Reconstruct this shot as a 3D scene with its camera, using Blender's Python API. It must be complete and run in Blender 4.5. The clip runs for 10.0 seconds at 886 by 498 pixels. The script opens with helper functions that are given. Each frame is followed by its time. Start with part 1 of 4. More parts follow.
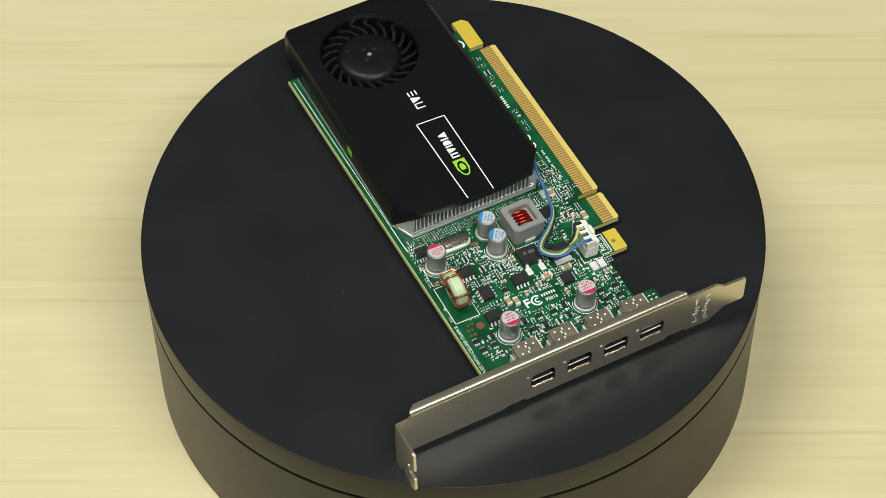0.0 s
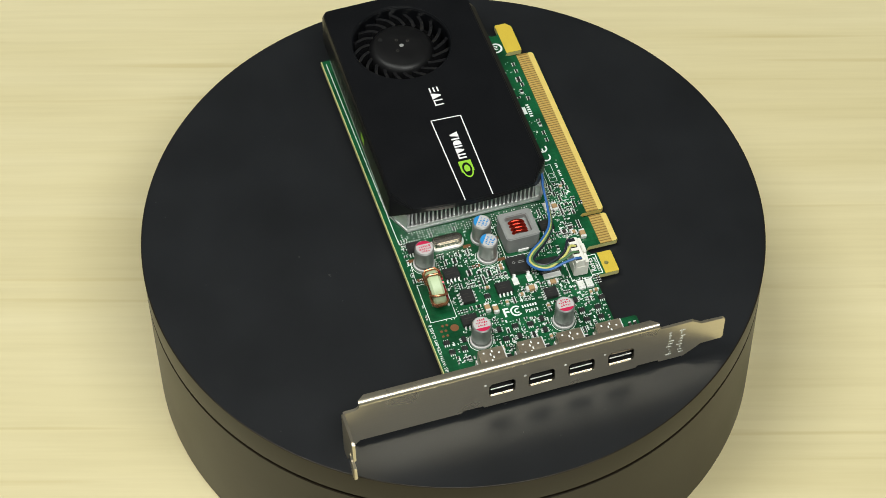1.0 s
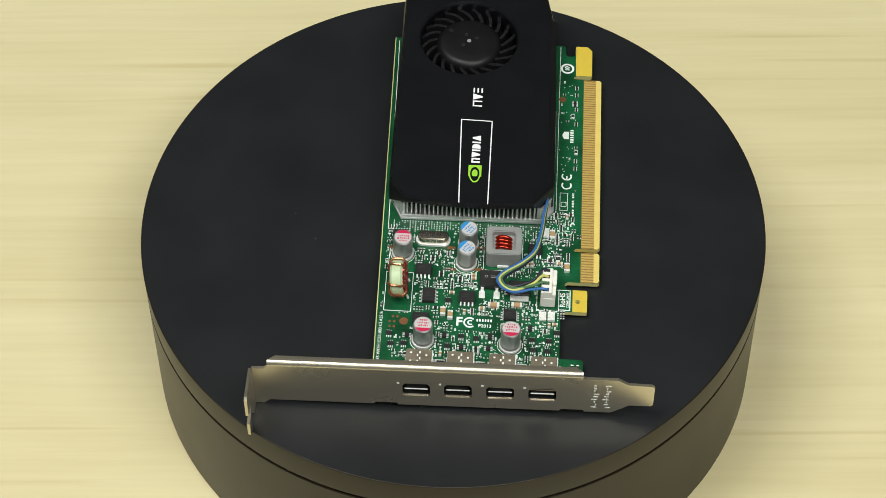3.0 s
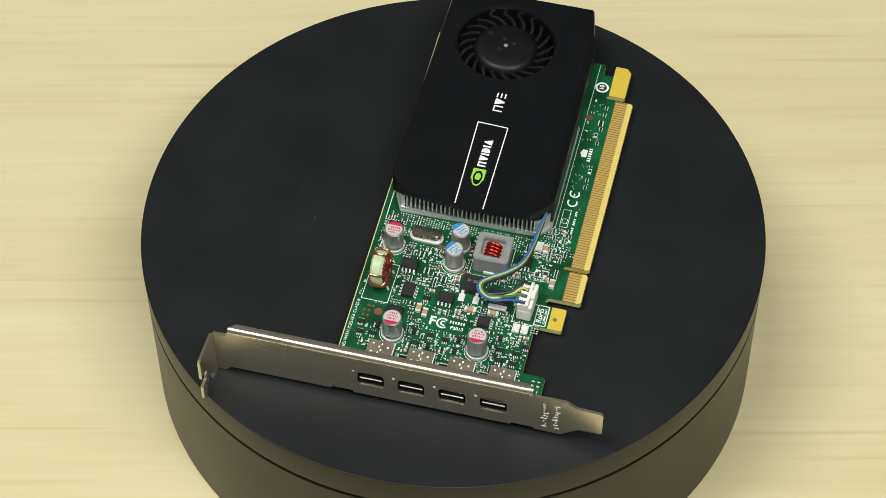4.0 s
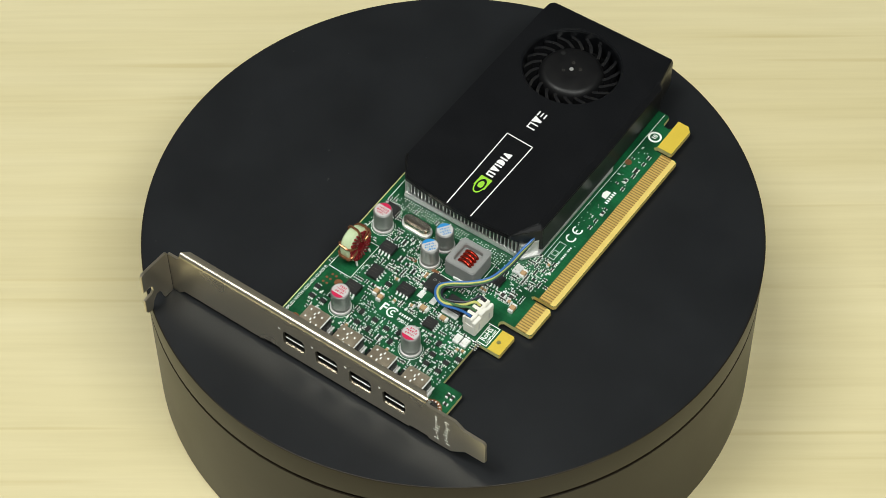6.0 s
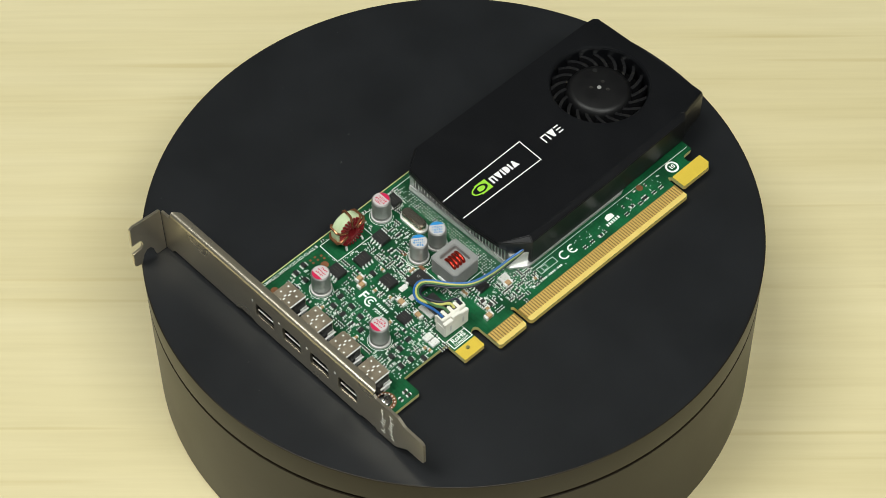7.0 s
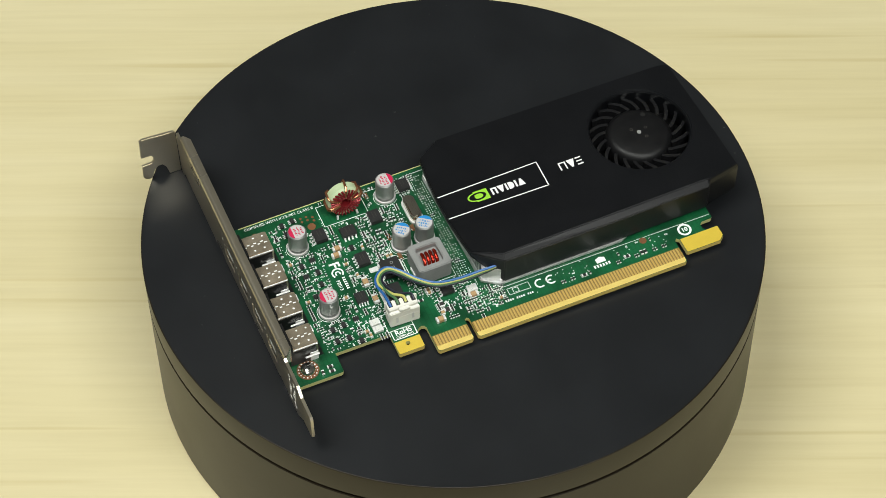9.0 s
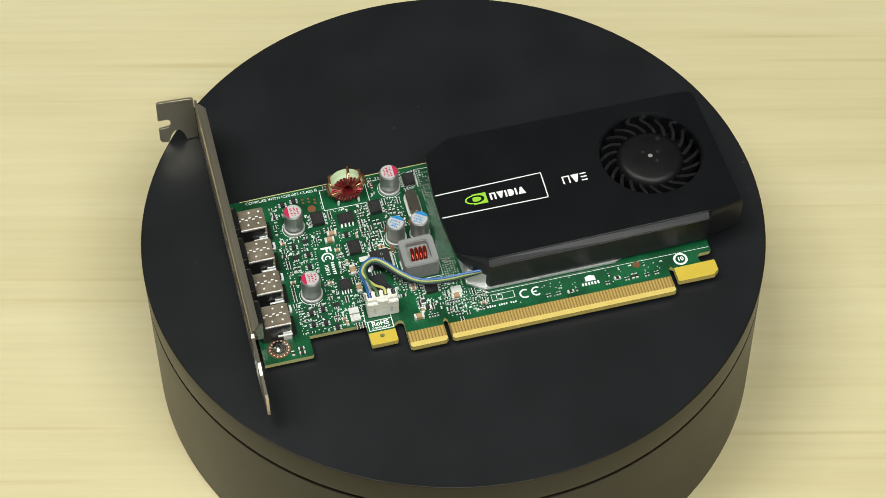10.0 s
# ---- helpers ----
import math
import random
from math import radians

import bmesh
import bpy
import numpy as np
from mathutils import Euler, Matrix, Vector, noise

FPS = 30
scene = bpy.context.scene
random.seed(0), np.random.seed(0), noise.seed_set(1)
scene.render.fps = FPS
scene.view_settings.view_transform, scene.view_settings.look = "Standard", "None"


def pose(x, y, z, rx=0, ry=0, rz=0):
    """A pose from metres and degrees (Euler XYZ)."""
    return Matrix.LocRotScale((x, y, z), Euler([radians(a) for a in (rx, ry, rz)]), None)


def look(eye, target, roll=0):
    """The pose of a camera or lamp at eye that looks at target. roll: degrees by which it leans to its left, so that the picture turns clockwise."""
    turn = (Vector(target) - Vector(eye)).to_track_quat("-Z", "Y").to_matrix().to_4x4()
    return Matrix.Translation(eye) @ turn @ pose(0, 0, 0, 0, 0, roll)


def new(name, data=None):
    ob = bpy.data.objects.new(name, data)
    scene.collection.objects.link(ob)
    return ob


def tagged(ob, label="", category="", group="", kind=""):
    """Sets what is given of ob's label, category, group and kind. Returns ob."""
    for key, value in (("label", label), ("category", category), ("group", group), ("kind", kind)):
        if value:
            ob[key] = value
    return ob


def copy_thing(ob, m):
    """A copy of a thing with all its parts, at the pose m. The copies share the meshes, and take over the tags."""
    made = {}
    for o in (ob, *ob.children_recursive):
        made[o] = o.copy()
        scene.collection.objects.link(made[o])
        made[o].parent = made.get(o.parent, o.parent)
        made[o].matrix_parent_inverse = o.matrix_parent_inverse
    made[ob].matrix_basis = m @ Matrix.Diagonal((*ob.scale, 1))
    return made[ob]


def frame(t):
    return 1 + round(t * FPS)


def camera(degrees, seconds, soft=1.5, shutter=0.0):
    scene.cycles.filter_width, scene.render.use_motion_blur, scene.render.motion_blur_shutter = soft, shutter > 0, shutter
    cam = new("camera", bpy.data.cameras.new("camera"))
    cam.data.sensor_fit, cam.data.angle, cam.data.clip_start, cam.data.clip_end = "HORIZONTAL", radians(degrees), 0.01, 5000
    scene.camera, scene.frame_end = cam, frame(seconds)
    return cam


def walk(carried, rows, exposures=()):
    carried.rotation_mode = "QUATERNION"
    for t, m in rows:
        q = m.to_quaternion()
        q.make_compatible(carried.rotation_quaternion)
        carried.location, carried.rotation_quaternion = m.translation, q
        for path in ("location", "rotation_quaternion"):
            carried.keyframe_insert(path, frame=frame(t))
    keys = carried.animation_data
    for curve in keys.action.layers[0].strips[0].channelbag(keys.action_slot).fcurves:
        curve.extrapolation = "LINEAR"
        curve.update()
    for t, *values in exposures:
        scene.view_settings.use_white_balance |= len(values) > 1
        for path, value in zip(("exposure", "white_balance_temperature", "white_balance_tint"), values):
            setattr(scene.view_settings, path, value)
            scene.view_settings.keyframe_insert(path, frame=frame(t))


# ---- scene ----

MM = 0.001

# ---- camera: fixed on a stand, looking down at the turntable ----
cam = camera(23.2032, 10.0, soft=0.8)
EYE = Vector((0.0, -0.435164, 0.543555))
PITCH, YAW, LEAN = radians(52.0499), radians(-0.4381), -0.7006
AIM = EYE + Vector((math.sin(YAW) * math.cos(PITCH), math.cos(YAW) * math.cos(PITCH), -math.sin(PITCH)))
walk(cam, [(0.0, look(EYE, AIM, LEAN)), (10.0, look(EYE, AIM, LEAN))], exposures=[(0.0, 0.0), (10.0, 0.0)])

# seconds and degrees of the turntable's turn
TURN = [(0.0, 24.55), (0.5, 20.2), (1.0, 14.51), (1.5, 9.4), (2.0, 4.24), (2.5, -0.22), (3.0, -5.7), (3.5, -11.2),
        (4.0, -16.74), (4.5, -22.16), (5.0, -27.85), (5.5, -32.8), (6.0, -38.2), (6.5, -43.55), (7.0, -48.85), (7.5, -53.53),
        (8.0, -58.96), (8.5, -64.54), (9.0, -69.22), (9.5, -74.2), (10.0, -78.49)]

# the card's pose on the platter: it leans 1.5 degrees towards its contact edge
CARD = Matrix(((0.998676, -0.044294, 0.026146, 0.00003), (0.044439, 0.999, -0.005007, 0.000431),
               (-0.025899, 0.006162, 0.999646, 0.004319), (0, 0, 0, 1)))
TABLE_Z = -0.0619
R_DISC = 0.10046

# ---- light ----
world = bpy.data.worlds.new("room_air")
scene.world = world
world.use_nodes = True
world.node_tree.nodes["Background"].inputs[0].default_value = (1.0, 0.93, 0.8, 1)
world.node_tree.nodes["Background"].inputs[1].default_value = 0.1


def area(name, eye, target, w, h, power, colour):
    lamp = bpy.data.lights.new(name, "AREA")
    lamp.shape, lamp.size, lamp.size_y, lamp.energy, lamp.color = "RECTANGLE", w, h, power, colour
    ob = new(name, lamp)
    ob.matrix_world = look(eye, target)
    return ob


area("unseen_overhead_lamp", (-0.68, -0.25, 1.70), (-0.68, -0.25, 0), 1.0, 0.65, 25, (0.98, 1.0, 0.95))
area("unseen_overhead_lamp", (0.55, -0.9, 1.70), (0.55, -0.9, 0), 1.0, 0.7, 30, (0.98, 1.0, 0.95))
# unseen lamp, added to brighten the shroud's bevel and the front faces
area("unseen_overhead_lamp", (0.3, -1.9, 1.70), (0.3, -1.9, 0), 1.2, 0.6, 5, (0.98, 1.0, 0.95))


# ---- materials ----
def material(name, colour, rough=0.5, metal=0.0, spec=0.5):
    m = bpy.data.materials.new(name)
    m.use_nodes = True
    b = m.node_tree.nodes["Principled BSDF"]
    b.inputs["Base Color"].default_value = (*colour, 1)
    b.inputs["Roughness"].default_value = rough
    b.inputs["Metallic"].default_value = metal
    b.inputs["Specular IOR Level"].default_value = spec
    return m


def node(m, kind, **values):
    n = m.node_tree.nodes.new(kind)
    for k, v in values.items():
        n.inputs[k.replace("_", " ")].default_value = v
    return n


def coords(m, scale=(1, 1, 1), turn=(0, 0, 0)):
    tc = m.node_tree.nodes.new("ShaderNodeTexCoord")
    mp = m.node_tree.nodes.new("ShaderNodeMapping")
    mp.inputs["Scale"].default_value = scale
    mp.inputs["Rotation"].default_value = turn
    m.node_tree.links.new(tc.outputs["Object"], mp.inputs["Vector"])
    return mp.outputs["Vector"]


def ramp(m, fac, stops):
    r = m.node_tree.nodes.new("ShaderNodeValToRGB")
    while len(r.color_ramp.elements) < len(stops):
        r.color_ramp.elements.new(0.5)
    for e, (p, c) in zip(r.color_ramp.elements, stops):
        e.position, e.color = p, (*c, 1)
    m.node_tree.links.new(fac, r.inputs["Fac"])
    return r.outputs["Color"]


def mix(m, a, b, fac, how="MIX"):
    x = m.node_tree.nodes.new("ShaderNodeMix")
    x.data_type, x.blend_type = "RGBA", how
    for sock, v in ((x.inputs[0], fac), (x.inputs[6], a), (x.inputs[7], b)):
        if hasattr(v, "links"):
            m.node_tree.links.new(v, sock)
        elif isinstance(v, (int, float)):
            sock.default_value = v
        else:
            sock.default_value = (*v, 1)
    return x.outputs[2]


def bsdf(m):
    return m.node_tree.nodes["Principled BSDF"]


def link(m, out, name):
    m.node_tree.links.new(out, bsdf(m).inputs[name])


def noise_tex(m, vec, scale, detail=4, rough=0.5):
    n = node(m, "ShaderNodeTexNoise", Scale=scale, Detail=detail, Roughness=rough)
    m.node_tree.links.new(vec, n.inputs["Vector"])
    return n.outputs["Fac"]


def bump(m, height, strength, distance):
    b = node(m, "ShaderNodeBump", Strength=strength, Distance=distance)
    m.node_tree.links.new(height, b.inputs["Height"])
    link(m, b.outputs["Normal"], "Normal")


def grained(name, colour, dark, scale, rough, metal=0.0, spec=0.5, bump_d=0.0, rough_var=0.1):
    """A surface with mottling at two scales and fine relief."""
    m = material(name, colour, rough, metal, spec)
    v = coords(m)
    coarse, fine = noise_tex(m, v, scale, 3), noise_tex(m, v, scale * 14, 5)
    both = mix(m, coarse, fine, 0.5)
    link(m, ramp(m, both, [(0.3, dark), (0.7, colour)]), "Base Color")
    r = node(m, "ShaderNodeMapRange", To_Min=rough - rough_var, To_Max=rough + rough_var)
    m.node_tree.links.new(coarse, r.inputs["Value"])
    link(m, r.outputs["Result"], "Roughness")
    if bump_d:
        bump(m, fine, 0.5, bump_d)
    return m


def wood_material():
    m = material("pale_maple_laminate", (0.6, 0.48, 0.28), 0.42)
    v = coords(m, (1.2, 16, 16))
    bands = noise_tex(m, v, 2.2, 5, 0.6)
    fine = noise_tex(m, coords(m, (6, 160, 160)), 2.0, 4, 0.6)
    patches = noise_tex(m, coords(m, (1.5, 3, 1)), 2.5, 2)
    a = ramp(m, bands, [(0.25, (0.65, 0.57, 0.325)), (0.5, (0.705, 0.625, 0.375)), (0.75, (0.75, 0.675, 0.43))])
    b = ramp(m, fine, [(0.3, (0.80, 0.77, 0.70)), (0.6, (1, 1, 1))])
    c = ramp(m, patches, [(0.3, (0.92, 0.91, 0.88)), (0.7, (1, 1, 1))])
    streak = noise_tex(m, coords(m, (2.2, 75, 1)), 3.0, 2, 0.4)
    d = ramp(m, streak, [(0.64, (1, 1, 1)), (0.74, (0.86, 0.82, 0.72))])
    grain = mix(m, mix(m, a, b, 0.3, "MULTIPLY"), d, 0.6, "MULTIPLY")
    link(m, mix(m, grain, c, 0.8, "MULTIPLY"), "Base Color")
    bump(m, fine, 0.15, 0.0002)
    return m


def pcb_material():
    m = material("green_solder_mask", (0.008, 0.12, 0.045), 0.32)
    v = coords(m, (1, 1, 1))
    vo = node(m, "ShaderNodeTexVoronoi", Scale=330.0)
    m.node_tree.links.new(v, vo.inputs["Vector"])
    tracks = node(m, "ShaderNodeTexBrick", Scale=180.0, Mortar_Size=0.03)
    m.node_tree.links.new(v, tracks.inputs["Vector"])
    base = ramp(m, noise_tex(m, v, 90, 3), [(0.35, (0.003, 0.052, 0.019)), (0.65, (0.007, 0.116, 0.042))])
    lines = ramp(m, tracks.outputs["Fac"], [(0.0, (1, 1, 1)), (1.0, (0.55, 0.72, 0.6))])
    cells = ramp(m, vo.outputs["Distance"], [(0.0, (1.15, 1.15, 1.1)), (0.5, (0.9, 0.95, 0.9))])
    link(m, mix(m, mix(m, base, lines, 0.55, "MULTIPLY"), cells, 0.5, "MULTIPLY"), "Base Color")
    bump(m, tracks.outputs["Fac"], 0.3, 0.00005)
    return m


WOOD = wood_material()
PCB = pcb_material()


def disc_material():
    m = material("matte_black_plastic", (0.011, 0.0115, 0.0125), 0.36, spec=0.42)
    v = coords(m)
    base = ramp(m, noise_tex(m, v, 45, 4), [(0.3, (0.0082, 0.0091, 0.0106)), (0.7, (0.0122, 0.0134, 0.0154))])
    dust = ramp(m, noise_tex(m, v, 520, 2), [(0.735, (0, 0, 0)), (0.78, (1, 1, 1))])
    patch = ramp(m, noise_tex(m, v, 22, 2), [(0.5, (0, 0, 0)), (0.62, (1, 1, 1))])
    spots = mix(m, dust, patch, 1.0, "MULTIPLY")
    link(m, mix(m, base, (0.075, 0.075, 0.07), spots), "Base Color")
    r = node(m, "ShaderNodeMapRange", To_Min=0.33, To_Max=0.44)
    m.node_tree.links.new(noise_tex(m, v, 14, 3), r.inputs["Value"])
    link(m, r.outputs["Result"], "Roughness")
    bump(m, noise_tex(m, v, 900, 3), 0.4, 0.00004)
    return m


DISC_TOP = disc_material()
# black plastic; its brown cast is the table's reflection put into the colour
DISC_SIDE = grained("satin_black_plastic_wood_cast", (0.014, 0.010, 0.0055), (0.011, 0.008, 0.0045), 25, 0.36, spec=0.3, rough_var=0.05)
SHROUD = grained("black_shroud_plastic", (0.0052, 0.0056, 0.0070), (0.0034, 0.0038, 0.0048), 90, 0.38, spec=0.33, bump_d=0.00002, rough_var=0.05)
FAN_BLACK = grained("fan_black_plastic", (0.006, 0.006, 0.0065), (0.004, 0.004, 0.0045), 200, 0.45, spec=0.3)
BLADE = grained("fan_blade_plastic", (0.012, 0.012, 0.013), (0.008, 0.008, 0.009), 200, 0.15, spec=0.9, rough_var=0.03)
STEEL = grained("brushed_nickel_steel", (0.63, 0.575, 0.46), (0.53, 0.475, 0.375), 40, 0.28, 0.92, rough_var=0.03)
v_ = coords(STEEL, (0.6, 40, 40))
link(STEEL, mix(STEEL, ramp(STEEL, noise_tex(STEEL, v_, 60, 4), [(0.3, (0.585, 0.533, 0.425)), (0.7, (0.615, 0.56, 0.447))]), (0.70, 0.66, 0.56),
                ramp(STEEL, noise_tex(STEEL, coords(STEEL), 260, 3), [(0.6, (0, 0, 0)), (0.8, (0.15, 0.15, 0.15))])), "Base Color")
SHELL = grained("connector_shell_nickel", (0.56, 0.48, 0.36), (0.42, 0.35, 0.26), 300, 0.38, 0.85)
ALU = grained("heatsink_aluminium", (0.80, 0.80, 0.79), (0.64, 0.64, 0.64), 300, 0.36, 0.7)
CAN = grained("capacitor_aluminium", (0.46, 0.46, 0.45), (0.38, 0.38, 0.37), 400, 0.4, 0.8)
CRYSTAL = grained("crystal_can_nickel", (0.60, 0.56, 0.48), (0.50, 0.46, 0.39), 300, 0.18, 0.95, rough_var=0.05)
CAN_TOP = material("capacitor_top_pale", (0.62, 0.60, 0.59), 0.4, 0.2)
BRIGHT = material("tinned_solder", (0.90, 0.90, 0.88), 0.28, 0.3)
CHROME = grained("bright_chrome", (0.82, 0.80, 0.75), (0.72, 0.70, 0.66), 700, 0.14, 1.0, rough_var=0.04)
SOLDER = grained("solder_pads", (0.92, 0.92, 0.88), (0.74, 0.75, 0.70), 900, 0.3, 0.2)
RED_INK = material("red_marking", (0.55, 0.012, 0.07), 0.45)
BLUE_INK = material("blue_marking", (0.02, 0.25, 0.60), 0.45)
SILK = material("white_silkscreen", (0.90, 0.92, 0.88), 0.5)
WHITE_INK = material("white_print", (0.85, 0.85, 0.85), 0.5)
LIME = material("lime_green_print", (0.30, 0.62, 0.04), 0.45)
CHIP = grained("chip_epoxy_black", (0.022, 0.022, 0.022), (0.014, 0.014, 0.014), 500, 0.48)
TAN = grained("ceramic_tan", (0.50, 0.33, 0.17), (0.40, 0.25, 0.12), 600, 0.45)
DARK_CER = grained("ceramic_dark", (0.05, 0.045, 0.04), (0.03, 0.028, 0.025), 600, 0.4)
FERRITE = grained("grey_ferrite", (0.29, 0.295, 0.285), (0.22, 0.225, 0.22), 350, 0.5, bump_d=0.00004)
COPPER = grained("enamelled_copper_red", (0.66, 0.06, 0.03), (0.42, 0.025, 0.015), 800, 0.17, 0.85, rough_var=0.04)
CRIMSON = grained("crimson_enamel_wire", (0.36, 0.03, 0.035), (0.22, 0.015, 0.02), 500, 0.25, 0.4)
COPPER_DARK = grained("enamelled_copper_brown", (0.66, 0.33, 0.17), (0.28, 0.08, 0.04), 260, 0.2, 0.8)
CORE = grained("toroid_core_pale_green", (0.55, 0.66, 0.42), (0.46, 0.57, 0.34), 300, 0.45)
GOLD = grained("gold_contacts", (0.90, 0.66, 0.22), (0.80, 0.56, 0.17), 500, 0.33, 0.55)
FR4 = grained("bare_board_yellow", (0.68, 0.50, 0.06), (0.58, 0.42, 0.05), 200, 0.4)
BEVEL = grained("contact_bevel_tan", (0.76, 0.58, 0.17), (0.66, 0.49, 0.13), 300, 0.42)
FR4_EDGE = grained("board_edge_pale", (0.68, 0.64, 0.29), (0.54, 0.52, 0.20), 300, 0.55)
FINGER_BED = grained("contact_bed_brown", (0.33, 0.20, 0.045), (0.26, 0.15, 0.035), 300, 0.5)
COPPER_PAD = grained("bare_copper_pad", (0.24, 0.10, 0.04), (0.17, 0.07, 0.03), 400, 0.45, 0.1)
NYLON = grained("cream_nylon", (0.84, 0.83, 0.76), (0.76, 0.74, 0.67), 200, 0.45)
WIRE_BLUE = material("blue_wire_pvc", (0.03, 0.13, 0.38), 0.35)
WIRE_YELLOW = material("yellow_wire_pvc", (0.55, 0.54, 0.16), 0.35)
WIRE_GREEN = material("green_wire_pvc", (0.07, 0.17, 0.07), 0.35)
WIRE_BLACK = material("black_wire_pvc", (0.015, 0.017, 0.03), 0.35)
PORT_BLACK = material("port_black", (0.012, 0.012, 0.012), 0.4)
HOLE = material("drilled_hole_dark", (0.02, 0.015, 0.01), 0.7)
WALL_PAINT = grained("warm_wall_paint", (0.45, 0.45, 0.44), (0.41, 0.41, 0.40), 3, 0.8)


# ---- mesh helpers, lengths in millimetres ----
def part(name, bm, mat, parent=None, label="", smooth=False, kind=""):
    mesh = bpy.data.meshes.new(name)
    bmesh.ops.scale(bm, vec=(MM, MM, MM), verts=bm.verts)
    bm.to_mesh(mesh)
    bm.free()
    if smooth:
        mesh.shade_smooth()
        try:
            mesh.set_sharp_from_angle(angle=radians(35))
        except AttributeError:
            pass
    mesh.materials.append(mat)
    ob = new(name, mesh)
    ob.parent = parent
    return tagged(ob, label=label, kind=kind)


def again(ob, x=0, y=0, z=0, rz=0, parent=None):
    """One more object on the same mesh, moved by millimetres."""
    o = ob.copy()
    scene.collection.objects.link(o)
    o.parent = parent or ob.parent
    o.matrix_basis = pose(x * MM, y * MM, z * MM, 0, 0, rz)
    return o


def box_into(bm, cx, cy, z0, sx, sy, sz, bevel=0.0, rz=0.0):
    m = Matrix.LocRotScale((cx, cy, z0 + sz / 2), Euler((0, 0, radians(rz))), (sx, sy, sz))
    got = bmesh.ops.create_cube(bm, size=1.0, matrix=m)
    if bevel:
        edges = list({e for v in got["verts"] for e in v.link_edges})
        bmesh.ops.bevel(bm, geom=edges, offset=bevel, segments=2, affect="EDGES", clamp_overlap=True)
    return bm


def box(*a, **k):
    return box_into(bmesh.new(), *a, **k)


def prism_into(bm, outline, z0, z1, holes=()):
    """A slab with the given outline, and holes right through it."""
    edges = []
    for loop in (outline, *holes):
        vs = [bm.verts.new((x, y, z0)) for x, y in loop]
        edges += [bm.edges.new((vs[i], vs[(i + 1) % len(vs)])) for i in range(len(vs))]
    faces = [g for g in bmesh.ops.triangle_fill(bm, edges=edges, use_beauty=True)["geom"] if isinstance(g, bmesh.types.BMFace)]
    up = bmesh.ops.extrude_face_region(bm, geom=faces)
    bmesh.ops.translate(bm, vec=(0, 0, z1 - z0), verts=[g for g in up["geom"] if isinstance(g, bmesh.types.BMVert)])
    bmesh.ops.recalc_face_normals(bm, faces=bm.faces)
    return bm


def prism(outline, z0, z1, holes=()):
    return prism_into(bmesh.new(), outline, z0, z1, holes)


def circle(cx, cy, r, n=32, start=0.0):
    return [(cx + r * math.cos(start + 2 * math.pi * i / n), cy + r * math.sin(start + 2 * math.pi * i / n)) for i in range(n)]


def lathe_into(bm, profile, n=48, cx=0.0, cy=0.0):
    rings = []
    for r, z in profile:
        if r < 1e-6:
            rings.append([bm.verts.new((cx, cy, z))])
        else:
            rings.append([bm.verts.new((cx + r * math.cos(2 * math.pi * i / n), cy + r * math.sin(2 * math.pi * i / n), z)) for i in range(n)])
    for a, b in zip(rings, rings[1:]):
        for i in range(n):
            j = (i + 1) % n
            if len(a) == 1 and len(b) > 1:
                bm.faces.new((a[0], b[i], b[j]))
            elif len(b) == 1 and len(a) > 1:
                bm.faces.new((a[i], b[0], a[j]))
            elif len(a) > 1:
                bm.faces.new((a[i], b[i], b[j], a[j]))
    bmesh.ops.recalc_face_normals(bm, faces=bm.faces)
    return bm


def lathe(profile, n=48, cx=0.0, cy=0.0):
    return lathe_into(bmesh.new(), profile, n, cx, cy)


def tube_into(bm, pts, r, n=10, closed=False):
    pts = [Vector(p) for p in pts]
    rings = []
    side = None
    for i, p in enumerate(pts):
        a = pts[i - 1] if (i or closed) else p
        b = pts[(i + 1) % len(pts)] if (i + 1 < len(pts) or closed) else p
        t = (b - a).normalized()
        if side is None:
            side = t.orthogonal().normalized()
        side = (side - t * side.dot(t)).normalized()
        up = t.cross(side)
        rings.append([bm.verts.new(p + r * (math.cos(2 * math.pi * k / n) * side + math.sin(2 * math.pi * k / n) * up)) for k in range(n)])
    pairs = list(zip(rings, rings[1:])) + ([(rings[-1], rings[0])] if closed else [])
    for a, b in pairs:
        for k in range(n):
            bm.faces.new((a[k], a[(k + 1) % n], b[(k + 1) % n], b[k]))
    if not closed:
        bm.faces.new(rings[0][::-1])
        bm.faces.new(rings[-1])
    bmesh.ops.recalc_face_normals(bm, faces=bm.faces)
    return bm


def smooth_path(pts, steps=8):
    """Catmull-Rom through the points."""
    p = [Vector(q) for q in pts]
    p = [2 * p[0] - p[1]] + p + [2 * p[-1] - p[-2]]
    out = []
    for i in range(1, len(p) - 2):
        for s in range(steps):
            t = s / steps
            a, b, c, d = p[i - 1:i + 3]
            out.append(0.5 * ((2 * b) + (c - a) * t + (2 * a - 5 * b + 4 * c - d) * t * t + (3 * b - a - 3 * c + d) * t ** 3))
    return out + [p[-2]]


